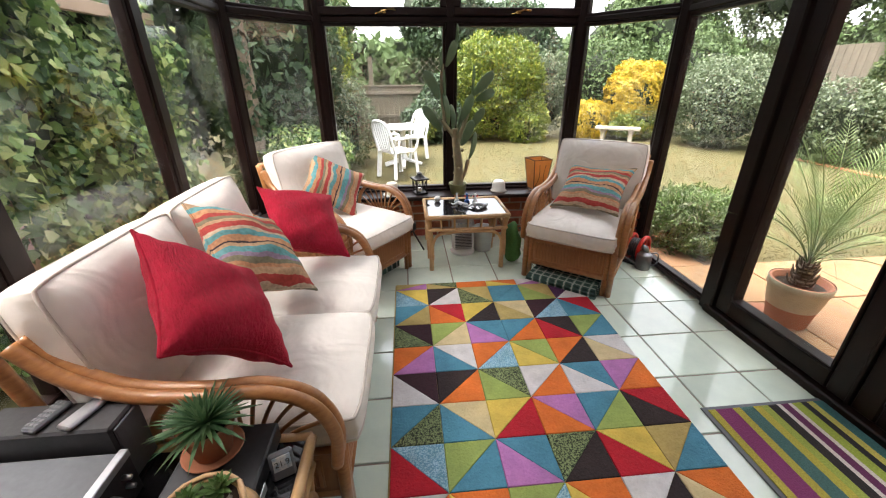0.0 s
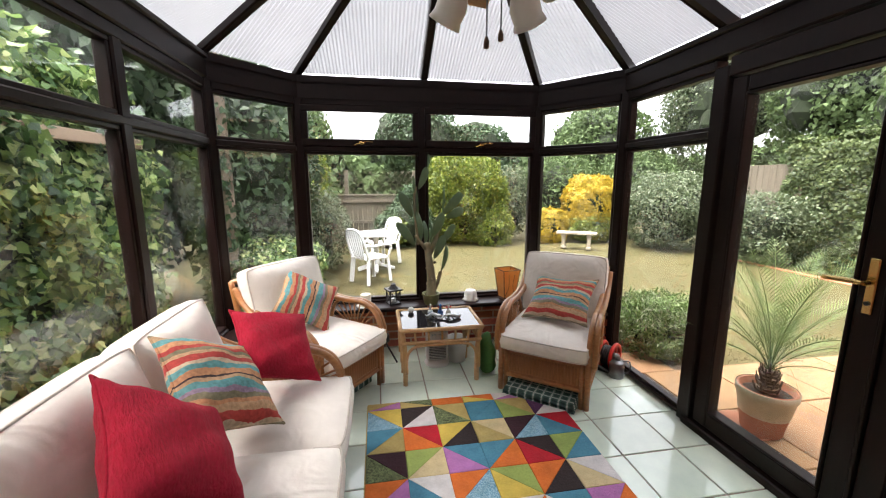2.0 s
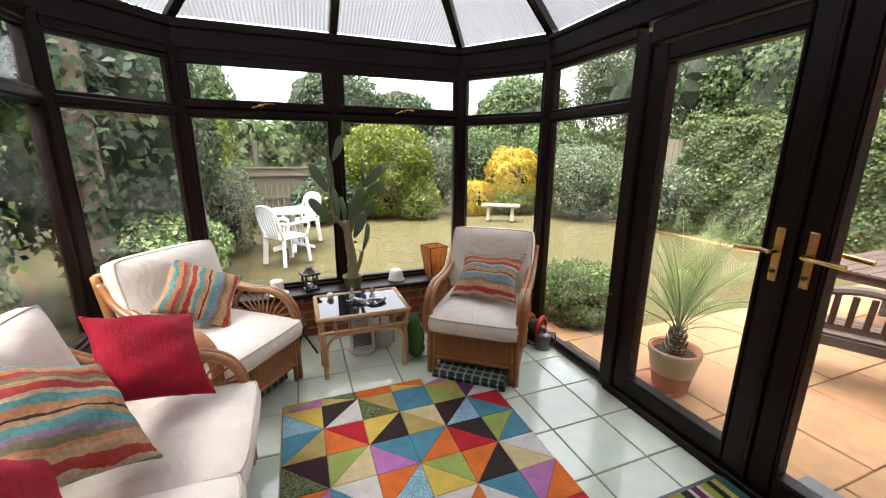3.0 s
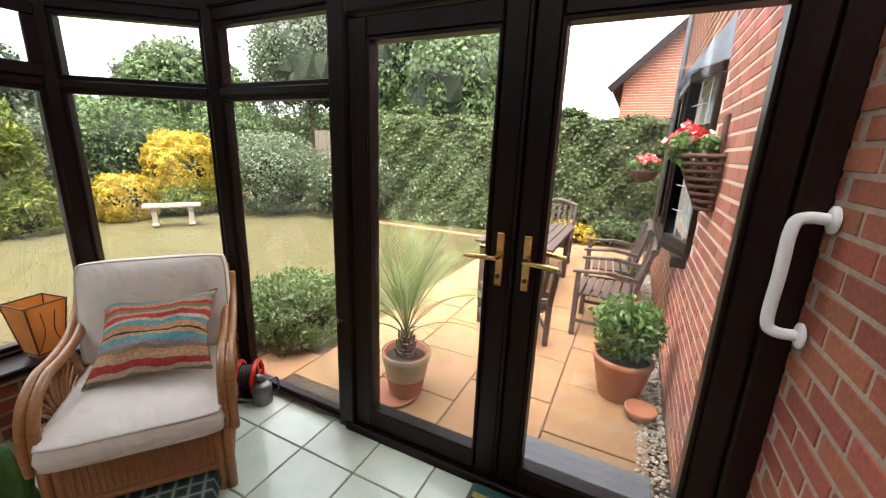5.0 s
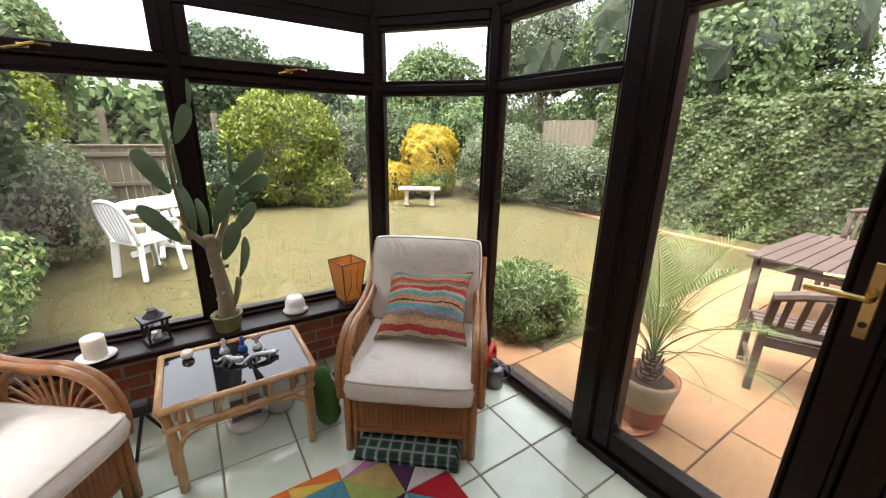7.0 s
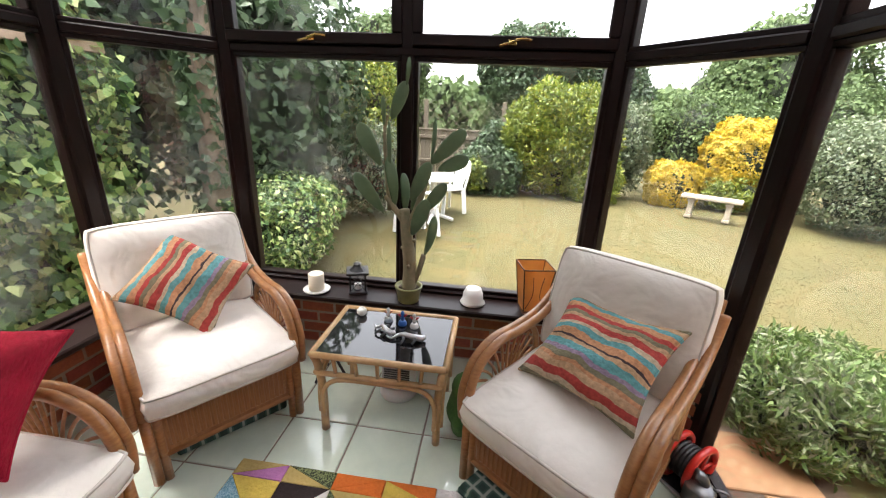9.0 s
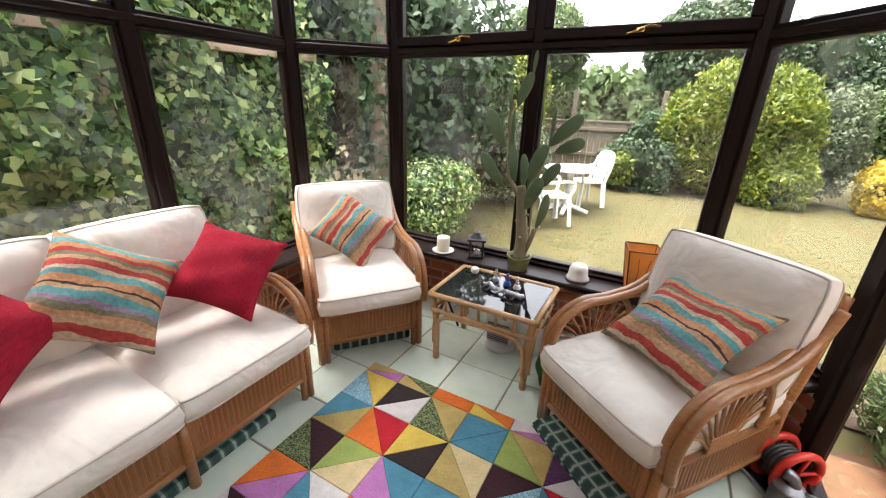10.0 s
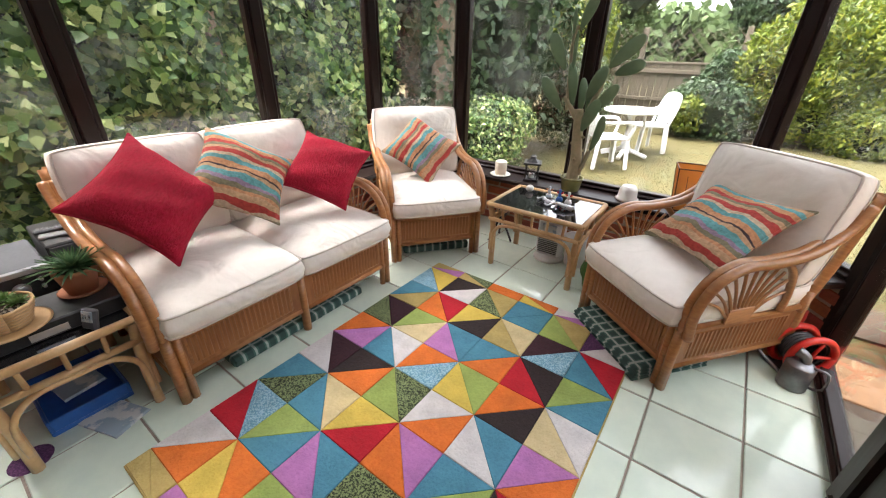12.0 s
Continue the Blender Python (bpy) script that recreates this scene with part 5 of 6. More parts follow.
def pad(p, d, L_, w_, face):
    L_ *= 1.0; w_ *= .84; d = Vector(d).normalized(); f = (Vector(face) - d * Vector(face).dot(d)).normalized(); s = d.cross(f)
    bm = B(); r = bmesh.ops.create_icosphere(bm, subdivisions=3, radius=1)
    for v in r["verts"]:
        k = (v.co.z + 1) / 2; wd = w_ / 2 * (.62 + .55 * k)
        v.co = Vector(p) + d * (k * L_) + s * (v.co.x * wd) + f * (v.co.y * .011 + .012 * math.sin(3.1 * k) + .006 * v.co.x * v.co.x)
    part("pad", bm, "cactus_skin", t, "flat dusty green cactus pad", smooth=True)


for p, d, L_, w_, f in (
        ((-0.155, -0.020, 0.779), (-0.111, -0.006, 0.209), 0.237, 0.105, (0.15, -1.00, 0.10)),
        ((-0.141, -0.030, 0.536), (-0.151, -0.009, 0.201), 0.251, 0.100, (0.15, -1.00, 0.10)),
        ((-0.084, 0.000, 0.559), (-0.040, 0.000, 0.269), 0.272, 0.085, (0.70, -0.80, 0.00)),
        ((-0.102, 0.000, 1.009), (0.072, 0.000, 0.184), 0.198, 0.085, (0.30, -1.00, 0.10)),
        ((-0.028, 0.000, 1.167), (0.013, 0.000, 0.135), 0.136, 0.030, (0.30, -1.00, 0.10)),
        ((0.105, 0.010, 0.798), (0.171, 0.003, 0.179), 0.248, 0.105, (0.15, -1.00, 0.10)),
        ((0.140, 0.040, 0.765), (0.159, 0.012, 0.071), 0.174, 0.100, (0.15, -1.00, 0.10)),
        ((0.009, -0.020, 0.602), (0.095, -0.006, 0.211), 0.231, 0.100, (0.15, -1.00, 0.10)),
        ((0.080, -0.040, 0.552), (0.118, -0.012, 0.163), 0.201, 0.090, (0.15, -1.00, 0.10)),
        ((0.022, -0.050, 0.420), (0.083, -0.015, 0.207), 0.223, 0.100, (0.15, -1.00, 0.10)),
        ((0.090, -0.010, 0.297), (0.047, -0.003, 0.231), 0.236, 0.080, (0.70, -0.80, 0.00)),
        ((0.105, 0.020, 0.798), (0.015, 0.006, 0.233), 0.233, 0.028, (0.30, -1.00, 0.10)),
        ((-0.140, 0.000, 0.967), (-0.010, 0.000, 0.160), 0.160, 0.030, (0.30, -1.00, 0.10)),
        ((0.000, 0.030, 0.537), (0.015, 0.009, 0.180), 0.181, 0.050, (0.70, -0.80, 0.00)),
        ((-0.040, 0.050, 0.517), (-0.015, 0.015, 0.220), 0.221, 0.075, (0.70, -0.80, 0.00)),
        ((-0.115, 0.010, 0.667), (-0.005, 0.003, 0.340), 0.340, 0.028, (0.30, -1.00, 0.10))):
    pad(p, d, L_, w_, f)

# ornaments on the coffee table
TZ = .447
def lizard(at, rz, L_, label):
    t = thing("ornament", label, "ornament", at, rz)
    bm = B(); tube(bm, [(-L_ * .5, 0, .012), (-L_ * .3, .01, .022), (0, 0, .028), (L_ * .2, -.01, .018), (L_ * .38, .01, .010), (L_ * .55, -.005, .012)], .018, 10, 5, taper=.15)
    lathe(bm, [(.004, 0), (.014, .006), (.013, .02), (.003, .026)], 10, (-L_ * .52, 0, .006)); part("body", bm, "silver", t, smooth=True)
    bm = B()
    for x in (-.25, .08):
        for s in (1, -1):
            tube(bm, [(x * L_, 0, .02), (x * L_ - .01, s * .03, .022), (x * L_ + .005, s * .045, .004)], .006, 6, 3)
    part("leg", bm, "grey_dark", t, smooth=True)
lizard((.52, 2.83, TZ), 185, .17, "silver and black lizard ornament on the black glass")
lizard((.40, 2.88, TZ), 150, .12, "small dark silver turtle ornament on the black glass")
for (x, y), m1, m2, lb in (((.395, 2.985), "paper", "terracotta", "small figurine on a pale blue stand"), ((.475, 2.965), "blue_plastic", "red_cloth", "small winged figurine on a turquoise stand"), ((.54, 2.95), "white_ceramic", "red_plastic", "small figurine on a white stand")):
    t = thing("figurine", lb, "ornament", (x, y, TZ), group="small figurines")
    bm = B(); lathe(bm, [(.022, 0), (.024, .004), (.018, .022), (.012, .026)], 14); lathe(bm, [(.008, .026), (.012, .04), (.006, .055), (.010, .062), (.009, .072), (.003, .078)], 10)
    ob = part("figure", bm, m1, t, smooth=True)
    part("wings", tube(B(), [(-.022, 0, .058), (-.008, 0, .048), (.008, 0, .048), (.022, 0, .060)], .005, 6, 3), m2, t, smooth=True)
t = thing("tealight", "small white round tealight holder on the table corner", "candle holder", (.24, 3.02, TZ)); part("bowl", lathe(B(), [(.015, 0), (.026, .012), (.026, .03), (.016, .042), (.013, .036)], 18), "white_ceramic", t, smooth=True)

# beneath the coffee table
t = thing("fan_heater", "white plastic fan heater under the coffee table", "heater", (.45, 3.0, 0))
part("foot", lathe(B(), [(.10, 0), (.105, .01), (.09, .03)], 24), "white_plastic", t, smooth=True)
bm = B(); box(bm, -.09, .09, -.05, .06, .03, .30, .02); part("body", bm, "white_plastic", t)
bm = B()
for k in range(9):
    box(bm, -.07, .07, -.056, -.052, .06 + k * .014, .066 + k * .014)
part("grille", bm, "grey_dark", t)
part("control_panel", box(B(), -.05, .05, -.056, -.051, .215, .275, .003), "paper", t)
t = thing("bucket", "small white plastic bucket under the coffee table", "bucket", (.63, 3.03, 0)); part("body", lathe(B(), [(.07, 0), (.085, .2), (.09, .205), (.083, .2), (.068, .01)], 24), "white_plastic", t, smooth=True)
t = thing("tripod", "small black folding stand between the armchair and the table", "stand", (.02, 3.06, 0))
bm = B()
for a in (0, 2.1, 4.2):
    tube(bm, [(0, 0, .2), (math.cos(a) * .10, math.sin(a) * .10, 0)], .008, 6, curved=False)
part("leg", bm, "black", t); part("head", box(B(), -.04, .04, -.03, .03, .19, .26, .01), "black", t)
t = thing("bag", "green and dark striped cloth bag leaning by the armchair", "bag", (.815, 2.77, 0), 10)
bm = B(); r = bmesh.ops.create_icosphere(bm, subdivisions=3, radius=1)
for v in r["verts"]:
    v.co = Vector((v.co.x * .06 * (1 - .3 * v.co.z), v.co.y * .11 * (1 - .2 * v.co.z), .17 + v.co.z * .17)) + Vector((.01 * math.sin(v.co.z * 8), 0, 0))
part("body", bm, "green_cloth", t, smooth=True); part("strap", tube(B(), [(.04, -.03, .30), (.07, -.09, .2), (.06, -.1, .04)], .008, 6, 4), "black", t, smooth=True)

# watering can and hose reel
t = thing("watering_can", "small grey metal watering can with a long thin spout", "watering can", (1.80, 2.53, 0), 160)
part("body", lathe(B(), [(.052, 0), (.055, .004), (.055, .12), (.050, .125), (.03, .14)], 24), "metal_grey", t, smooth=True)
part("spout", tube(B(), [(.045, 0, .03), (.10, 0, .06), (.19, 0, .11), (.24, 0, .12)], .009, 8, 4, taper=.6), "metal_grey", t, smooth=True)
part("handle", tube(B(), [(-.04, 0, .13), (-.09, 0, .13), (-.095, 0, .05), (-.055, 0, .03)], .006, 8, 4), "metal_grey", t, smooth=True)
part("neck", tube(B(), [(-.01, 0, .13), (0, 0, .165), (.03, 0, .175)], .018, 10, 3, taper=1.3), "metal_grey", t, smooth=True)
t = thing("hose_reel", "red plastic hose reel with black hose by the window", "hose reel", (1.81, 2.66, 0), 35)
for y in (-.05, .05):
    bm = B(); n = 28; pts = [Vector((math.cos(k * 6.2832 / n) * .098, y, .118 + math.sin(k * 6.2832 / n) * .098)) for k in range(n)]
    tube(bm, pts + [pts[0]], .016, 8, curved=False)
    for a in range(5):
        tube(bm, [(0, y, .118), (math.cos(a * 1.2566) * .094, y, .118 + math.sin(a * 1.2566) * .094)], .008, 6, curved=False)
    part("wheel", bm, "red_plastic", t, smooth=True)
bm = B()
for k in range(5):
    pts = [Vector((math.cos(a * .3307) * .07, -.032 + k * .016, .118 + math.sin(a * .3307) * .07)) for a in range(20)]; tube(bm, pts, .009, 6, curved=False)
part("hose", bm, "black", t, smooth=True)
part("stand", box(B(), -.09, .09, -.07, .07, .001, .02, .005), "black", t)
part("crank", tube(B(), [(0, .05, .135), (0, .085, .135), (.03, .09, .22), (.05, .11, .26)], .009, 6, 3), "red_plastic", t, smooth=True)

# ceiling fan
t = thing("ceiling_fan", "ceiling fan with white tulip glass shades and two pull cords", "fan", (.36, 1.22, 2.24))
part("rod", tube(B(), [(0.04, 0, .82), (0, 0, .06)], .012, 8, curved=False), "brass", t)
part("motor", lathe(B(), [(.03, -.06), (.07, -.04), (.10, 0), (.09, .05), (.03, .08)], 24), "wicker_brown", t, smooth=True)
part("light_kit", lathe(B(), [(.02, -.15), (.05, -.12), (.05, -.08), (.03, -.06)], 20), "wicker_brown", t, smooth=True)
for k in range(4):
    a = radians(38 + 90 * k); c, s = math.cos(a), math.sin(a)
    arm_ = part("lamp_arm", tube(B(), [(c * .04, s * .04, -.10), (c * .11, s * .11, -.10), (c * .13, s * .13, -.12)], .010, 6, 3), "brass", t, smooth=True)
    bm = B(); lathe(bm, [(.018, 0), (.035, -.02), (.052, -.06), (.05, -.10), (.058, -.125), (.054, -.124), (.046, -.1), (.046, -.06), (.03, -.024)], 20, closed=False)
    bmesh.ops.transform(bm, matrix=Matrix.Translation((c * .13, s * .13, -.11)) @ Matrix.Rotation(a, 4, "Z") @ Matrix.Rotation(radians(-38), 4, "Y"), verts=bm.verts)
    part("shade", bm, "shade_glass", arm_, "white tulip glass shade", smooth=True)
for k in range(4):
    a = radians(83 + 90 * k); m = Matrix.Rotation(a, 4, "Z")
    bm = B(); box(bm, .12, .52, -.055, .055, .0, .008, .003, m @ Matrix.Rotation(radians(10), 4, "X")); part("blade", bm, "cane_panel", t, "dark wooden fan blade")
for x, y, z in ((-.03, -.02, -.34), (.03, .03, -.30)):
    c = part("pull_cord", tube(B(), [(x, y, -.12), (x, y, z + .03)], .0025, 6, curved=False), "grey_dark", t)
    part("pull", lathe(B(), [(.004, .035), (.009, .02), (.009, .004), (.003, 0)], 10, (x, y, z)), "wood_lamp", c, smooth=True)

# grab rail on the brick wall
t = thing("grab_rail", "white plastic grab rail fixed upright to the brick wall", "grab rail", (1.82, YH - .093, .02))
for z in (1.02, 1.36):
    bm = B(); lathe(bm, [(.038, 0), (.038, .008), (.02, .014)], 20); bmesh.ops.transform(bm, matrix=Matrix.Translation((0, 0, z)) @ Matrix.Rotation(radians(-90), 4, "X"), verts=bm.verts); part("flange", bm, "white_plastic", t, smooth=True)
part("rail", tube(B(), [(0, .01, 1.02), (0, .06, 1.02), (0, .085, 1.05), (0, .085, 1.19), (0, .085, 1.33), (0, .06, 1.36), (0, .01, 1.36)], .017, 12, 5), "white_plastic", t, smooth=True)

# hi-fi corner
H2 = .428
t = thing("amplifier", "grey hi-fi amplifier with silver front edge and round knob", "hi-fi", (-.88, .56, H2))
part("case", box(B(), -.19, .17, -.20, .16, .008, .13, .006), "grey_dark", t); part("front_panel", box(B(), .17, .182, -.20, .16, .004, .135, .003), "black", t)
part("trim", box(B(), .165, .186, -.20, .16, .118, .139, .002), "silver", t)
for y, z, r in ((.06, .065, .026), (-.03, .05, .012), (-.07, .05, .012), (.12, .09, .007), (.12, .06, .007)):
    bm = B(); lathe(bm, [(r, 0), (r * .9, .018), (r * .5, .02)], 20); bmesh.ops.transform(bm, matrix=Matrix.Translation((.182, y, z)) @ Matrix.Rotation(radians(90), 4, "Y"), verts=bm.verts); part("knob", bm, "silver", t, smooth=True)
part("display", box(B(), .182, .184, -.16, -.09, .06, .10), "grey_dark", t)
t = thing("speaker", "matt black loudspeaker box behind the amplifier", "speaker", (-.86, .79, H2)); part("cabinet", box(B(), -.19, .13, -.058, .045, 0, .19, .006), "black", t)
part("speaker_front", box(B(), .13, .136, -.05, .04, .01, .18, .002), "grey_dark", t)
for x, m_, lb, rz in ((-.90, "grey_dark", "dark grey remote control with rows of buttons", 78), (-.82, "paper", "silver remote control beside the dark one", 74)):
    t = thing("remote_control", lb, "remote control", (x, .785, H2 + .191), rz); part("body", box(B(), -.05, .045, -.019, .019, 0, .014, .004), "silver" if m_ == "paper" else m_, t)
    if m_ != "paper":
        bm = B()
        for i in range(6):
            for j in range(3):
                box(bm, -.04 + i * .014, -.032 + i * .014, -.013 + j * .010, -.006 + j * .010, .0142, .0165)
        part("buttons", bm, "metal_grey", t)


def rosette(parent, c, R, n, mat_, up_=.5, w_=.016, name="leaves"):
    V, F = [], []
    for i in range(n):
        a = i * 2.39996; t_ = (i + .5) / n; el = radians(80 - 75 * t_ ** .8); L_ = R * (.55 + .45 * t_) * random.uniform(.85, 1.1)
        d = np.array([math.cos(a) * math.cos(el), math.sin(a) * math.cos(el), math.sin(el) * up_ + .12]); s = np.array([-math.sin(a), math.cos(a), 0]); u = np.cross(d / np.linalg.norm(d), s)
        pts = []
        for k, wk in enumerate((.5, 1.0, .8, .0)):
            p = np.array(c) + d * L_ * k / 3 - np.array([0, 0, .25 * L_ * (k / 3) ** 2 * t_]); pts.append((p - s * w_ * wk / 2 + u * .002, p, p + s * w_ * wk / 2 + u * .002))
        b = len(V)
        for tr_ in pts:
            V += list(tr_)
        for k in range(3):
            q = b + 3 * k; F += [(q, q + 1, q + 4, q + 3), (q + 1, q + 2, q + 5, q + 4)]
    return from_np(name, np.array(V), np.array(F), mat_, parent)


t = thing("potted_plant", "spiky dark green rosette plant in a terracotta pot", "plant", (-.53, .76, H2 + .061))
part("saucer", lathe(B(), [(.06, 0), (.075, .012), (.07, .012), (.055, .004)], 24), "terracotta", t, smooth=True)
p = part("pot", lathe(B(), [(.045, .005), (.062, .085), (.066, .087), (.066, .10), (.058, .10), (.055, .08)], 24), "terracotta", t, smooth=True); part("soil", lathe(B(), [(.055, .082), (.02, .088)], 14), "soil", p)
rosette(t, (0, 0, .095), .145, 120, "leaf_spiky", .8, .012)
t = thing("potted_plant", "fresh green succulent rosettes in a wicker basket", "plant", (-.45, .545, H2 + .061))
part("mat", lathe(B(), [(.10, 0), (.11, .004), (.10, .008), (.05, .006)], 28), "cane_pale", t, smooth=True)
bm = B()
for k in range(7):
    r = .058 + .004 * k; z = .014 + k * .011; pts = [Vector((math.cos(a * .2618) * (r + .002 * (a % 2)), math.sin(a * .2618) * (r + .002 * (a % 2)), z)) for a in range(25)]; tube(bm, pts, .006, 6, curved=False)
part("basket", bm, "cane_pale", t, smooth=True); part("soil", lathe(B(), [(.078, .07), (.03, .076)], 16), "soil", t)
for c in ((-.035, .02, .078), (.02, .045, .08), (-.01, -.035, .078)):
    rosette(t, c, .05, 34, "leaf_fresh", .9, .014, "rosette")
n = 90; P = np.stack([RNG.uniform(-.05, .06, n), RNG.uniform(-.05, .05, n), np.full(n, .078)], 1); leaves("gravel_top", P, np.tile([0, 0, 1.0], (n, 1)), .012, "gravel", t, wide=1.0)
t = thing("black_box", "flat black electronic box under the plants", "box", (-.51, .62, H2)); part("case", box(B(), -.10, .12, -.20, .22, 0, .06, .005), "black", t); part("socket", box(B(), .131, .134, -.05, .05, .015, .04), "silver", t)
t = thing("clock", "small grey digital weather clock on the table top", "clock", (-.345, .71, H2), 25)
part("case", box(B(), -.03, .03, -.008, .012, 0, .075, .006, Matrix.Rotation(radians(-18), 4, "X")), "grey_dark", t)
part("screen", box(B(), -.022, .022, -.0105, -.008, .028, .066, 0, Matrix.Rotation(radians(-18), 4, "X")), "paper", t)
cu = bpy.data.curves.new("digits", "FONT"); cu.body = "21.9"; cu.size = .022; cu.extrude = .0003; cu.align_x = "CENTER"; cu.materials.append(MAT["black"])
o = new("digits", cu); o.parent = t; o.matrix_local = Matrix.Rotation(radians(-18), 4, "X") @ Matrix.Translation((0, -.012, .04)) @ Matrix.Rotation(radians(90), 4, "X")
t = thing("crate", "blue plastic crate with papers under the side table", "crate", (-.62, .62, 0))
bm = B(); box(bm, -.17, .17, -.13, -.12, .02, .075, .004); box(bm, -.17, .17, .12, .13, .02, .075, .004); box(bm, -.17, -.16, -.12, .12, .02, .075, .004); box(bm, .16, .17, -.12, .12, .02, .075, .004); box(bm, -.17, .17, -.13, .13, 0, .02, .004); part("body", bm, "blue_plastic", t)
for (x, y, z, rz), m_, lb in (((-.38, .66, .001, 20), "paper", "glossy magazine lying on the floor"), ((-.62, .62, .08, 8), "paper", "folded newspaper lying on the crate")):
    t = thing("magazine", lb, "magazine", (x, y, z), rz)
    for k in range(3):
        part("page", box(B(), -.10 + .003 * k, .10 - .002 * k, -.07, .07 - .002 * k, k * .0035, k * .0035 + .003, .001), m_, t)
t = thing("plant_mat", "round purple and brown felt mat on the tiles", "mat", (-.40, .42, .001)); part("felt", lathe(B(), [(.06, 0), (.062, .003), (.02, .005)], 24), "rug_V", t)

# ---- patio things ----


def pot_prof(r0, r1, h):
    return [(r0, 0), (r0 * 1.03, .01), (r1 * .97, h * .86), (r1, h * .88), (r1 * 1.02, h), (r1 * .90, h), (r1 * .88, h * .85)]


t = thing("potted_palm", "small date palm in a cream and terracotta pot", "palm", (2.50, 1.95, G))
part("saucer", lathe(B(), [(.13, 0), (.17, .02), (.165, .022), (.12, .008)], 28, (-.07, .05, 0)), "terracotta", t, smooth=True)
p = part("pot", lathe(B(), pot_prof(.112, .162, .31), 32, (0, 0, .008)), "terracotta", t, smooth=True)
part("glaze_band", lathe(B(), [(.137, .14), (.1395, .142), (.160, .262), (.168, .272), (.171, .318), (.167, .322)], 32, closed=False), "glaze_cream", p, smooth=True)
part("soil", lathe(B(), [(.14, .275), (.05, .29)], 20), "soil", p)
bm = B()
for k in range(8):
    lathe(bm, [(.055 - .003 * k, 0), (.068 - .003 * k, .02), (.045 - .003 * k, .03)], 10, (.004 * math.sin(k * 2), .004 * math.cos(k * 2), .26 + k * .022))
for k in range(34):
    a = k * 2.4; z = .27 + k * .0048; q = Vector((math.cos(a), math.sin(a), 0)); w_ = .052 - .0006 * k
    tube(bm, [q * w_ * .6 + Vector((0, 0, z)), q * w_ * 1.25 + Vector((0, 0, z + .03)), q * w_ * 1.55 + Vector((0, 0, z + .075))], .011, 5, 2, taper=.3)
part("trunk", bm, "trunk", t, smooth=False)
V, F = [], []
stems = B()
for k in range(24):
    a = k * 2.39996; lean = .12 + .95 * (k / 23) ** 1.6; L_ = random.uniform(.66, .86) * (1.12 - .2 * lean)
    c, s = math.cos(a), math.sin(a); path = []; ang, px_, pz_ = lean * .75, 0.0, .43
    for q in range(13):
        path.append(Vector((c * px_, s * px_, pz_))); px_ += math.sin(ang) * L_ / 12; pz_ += math.cos(ang) * L_ / 12; ang += .03 + .10 * lean
    tube(stems, path, .0045, 5, curved=False, taper=.25)
    for q in range(30):
        u = .20 + .79 * q / 29; i = min(int(u * 12), 11); p0 = path[i].lerp(path[i + 1], u * 12 - i); d = (path[i + 1] - path[i]).normalized()
        for sg in (1, -1):
            sd = d.cross(Vector((c, s, .05))); sd = (sd if sd.length > .1 else Vector((-s, c, 0))).normalized() * sg
            ll = .19 * math.sin(math.pi * min(.93, u * .8 + .16)) * random.uniform(.85, 1.1); tip = p0 + (sd * .62 + d * .78 - Vector((c, s, 0)) * .12).normalized() * ll
            wv = d * .0042; b = len(V); V += [tuple(p0 - wv), tuple(p0.lerp(tip, .45) - wv * .6), tuple(tip), tuple(p0.lerp(tip, .45) + wv * 1.2)]; F.append((b, b + 1, b + 2, b + 3))
part("frond_stems", stems, "leaf_palm", t, smooth=True); from_np("fronds", np.array(V), np.array(F), "leaf_palm", t, "feathery grey-green palm fronds")

t = thing("potted_shrub", "bushy evergreen shrub in a large terracotta pot", "shrub", (3.22, .60, G))
p = part("pot", lathe(B(), pot_prof(.13, .20, .32), 32), "terracotta", t, smooth=True); part("soil", lathe(B(), [(.185, .28), (.05, .29)], 16), "soil", p)
P, N = blob(1300, (0, 0, .52), (.26, .24, .25), 26, .22, fill=.5); leaves("foliage", P, N, .06, "leaf_fresh", t, wide=.42, jitter=1.0, droop=-.3); P, N = blob(650, (0, 0, .46), (.2, .19, .18), 12, .38); leaves("inner_foliage", P, N, .05, "leaf_tree", t)
bm = B()
for k in range(9):
    a = k * .7; tube(bm, [(0, 0, .28), (math.cos(a) * .06, math.sin(a) * .06, .42), (math.cos(a) * .16, math.sin(a) * .15, .56)], .008, 6, 3)
part("branches", bm, "trunk", t)
t = thing("plant_bowl", "small terracotta bowl with dark soil on the gravel", "pot", (3.0, .455, G)); p = part("bowl", lathe(B(), [(.06, 0), (.095, .06), (.10, .08), (.09, .08), (.085, .065)], 24), "terracotta", t, smooth=True); part("soil", lathe(B(), [(.085, .06), (.03, .064)], 16), "soil", p)
t = thing("planter", "low terracotta trough with green shoots beside the wall", "planter", (5.6, .62, G)); p = part("trough", box(B(), -.3, .3, -.14, .14, 0, .25, .02), "terracotta", t); part("soil", box(B(), -.27, .27, -.11, .11, .2, .255), "soil", p)
P, N = blob(500, (0, 0, .32), (.26, .12, .1), 10, .3); leaves("foliage", P, N, .06, "leaf_fresh", t)
t = thing("doormat", "dark blue-grey outdoor doormat on the patio slabs", "mat", (2.27, .75, G + .003)); part("pile", box(B(), -.2, .2, -.35, .35, 0, .018, .006), "doormat", t)


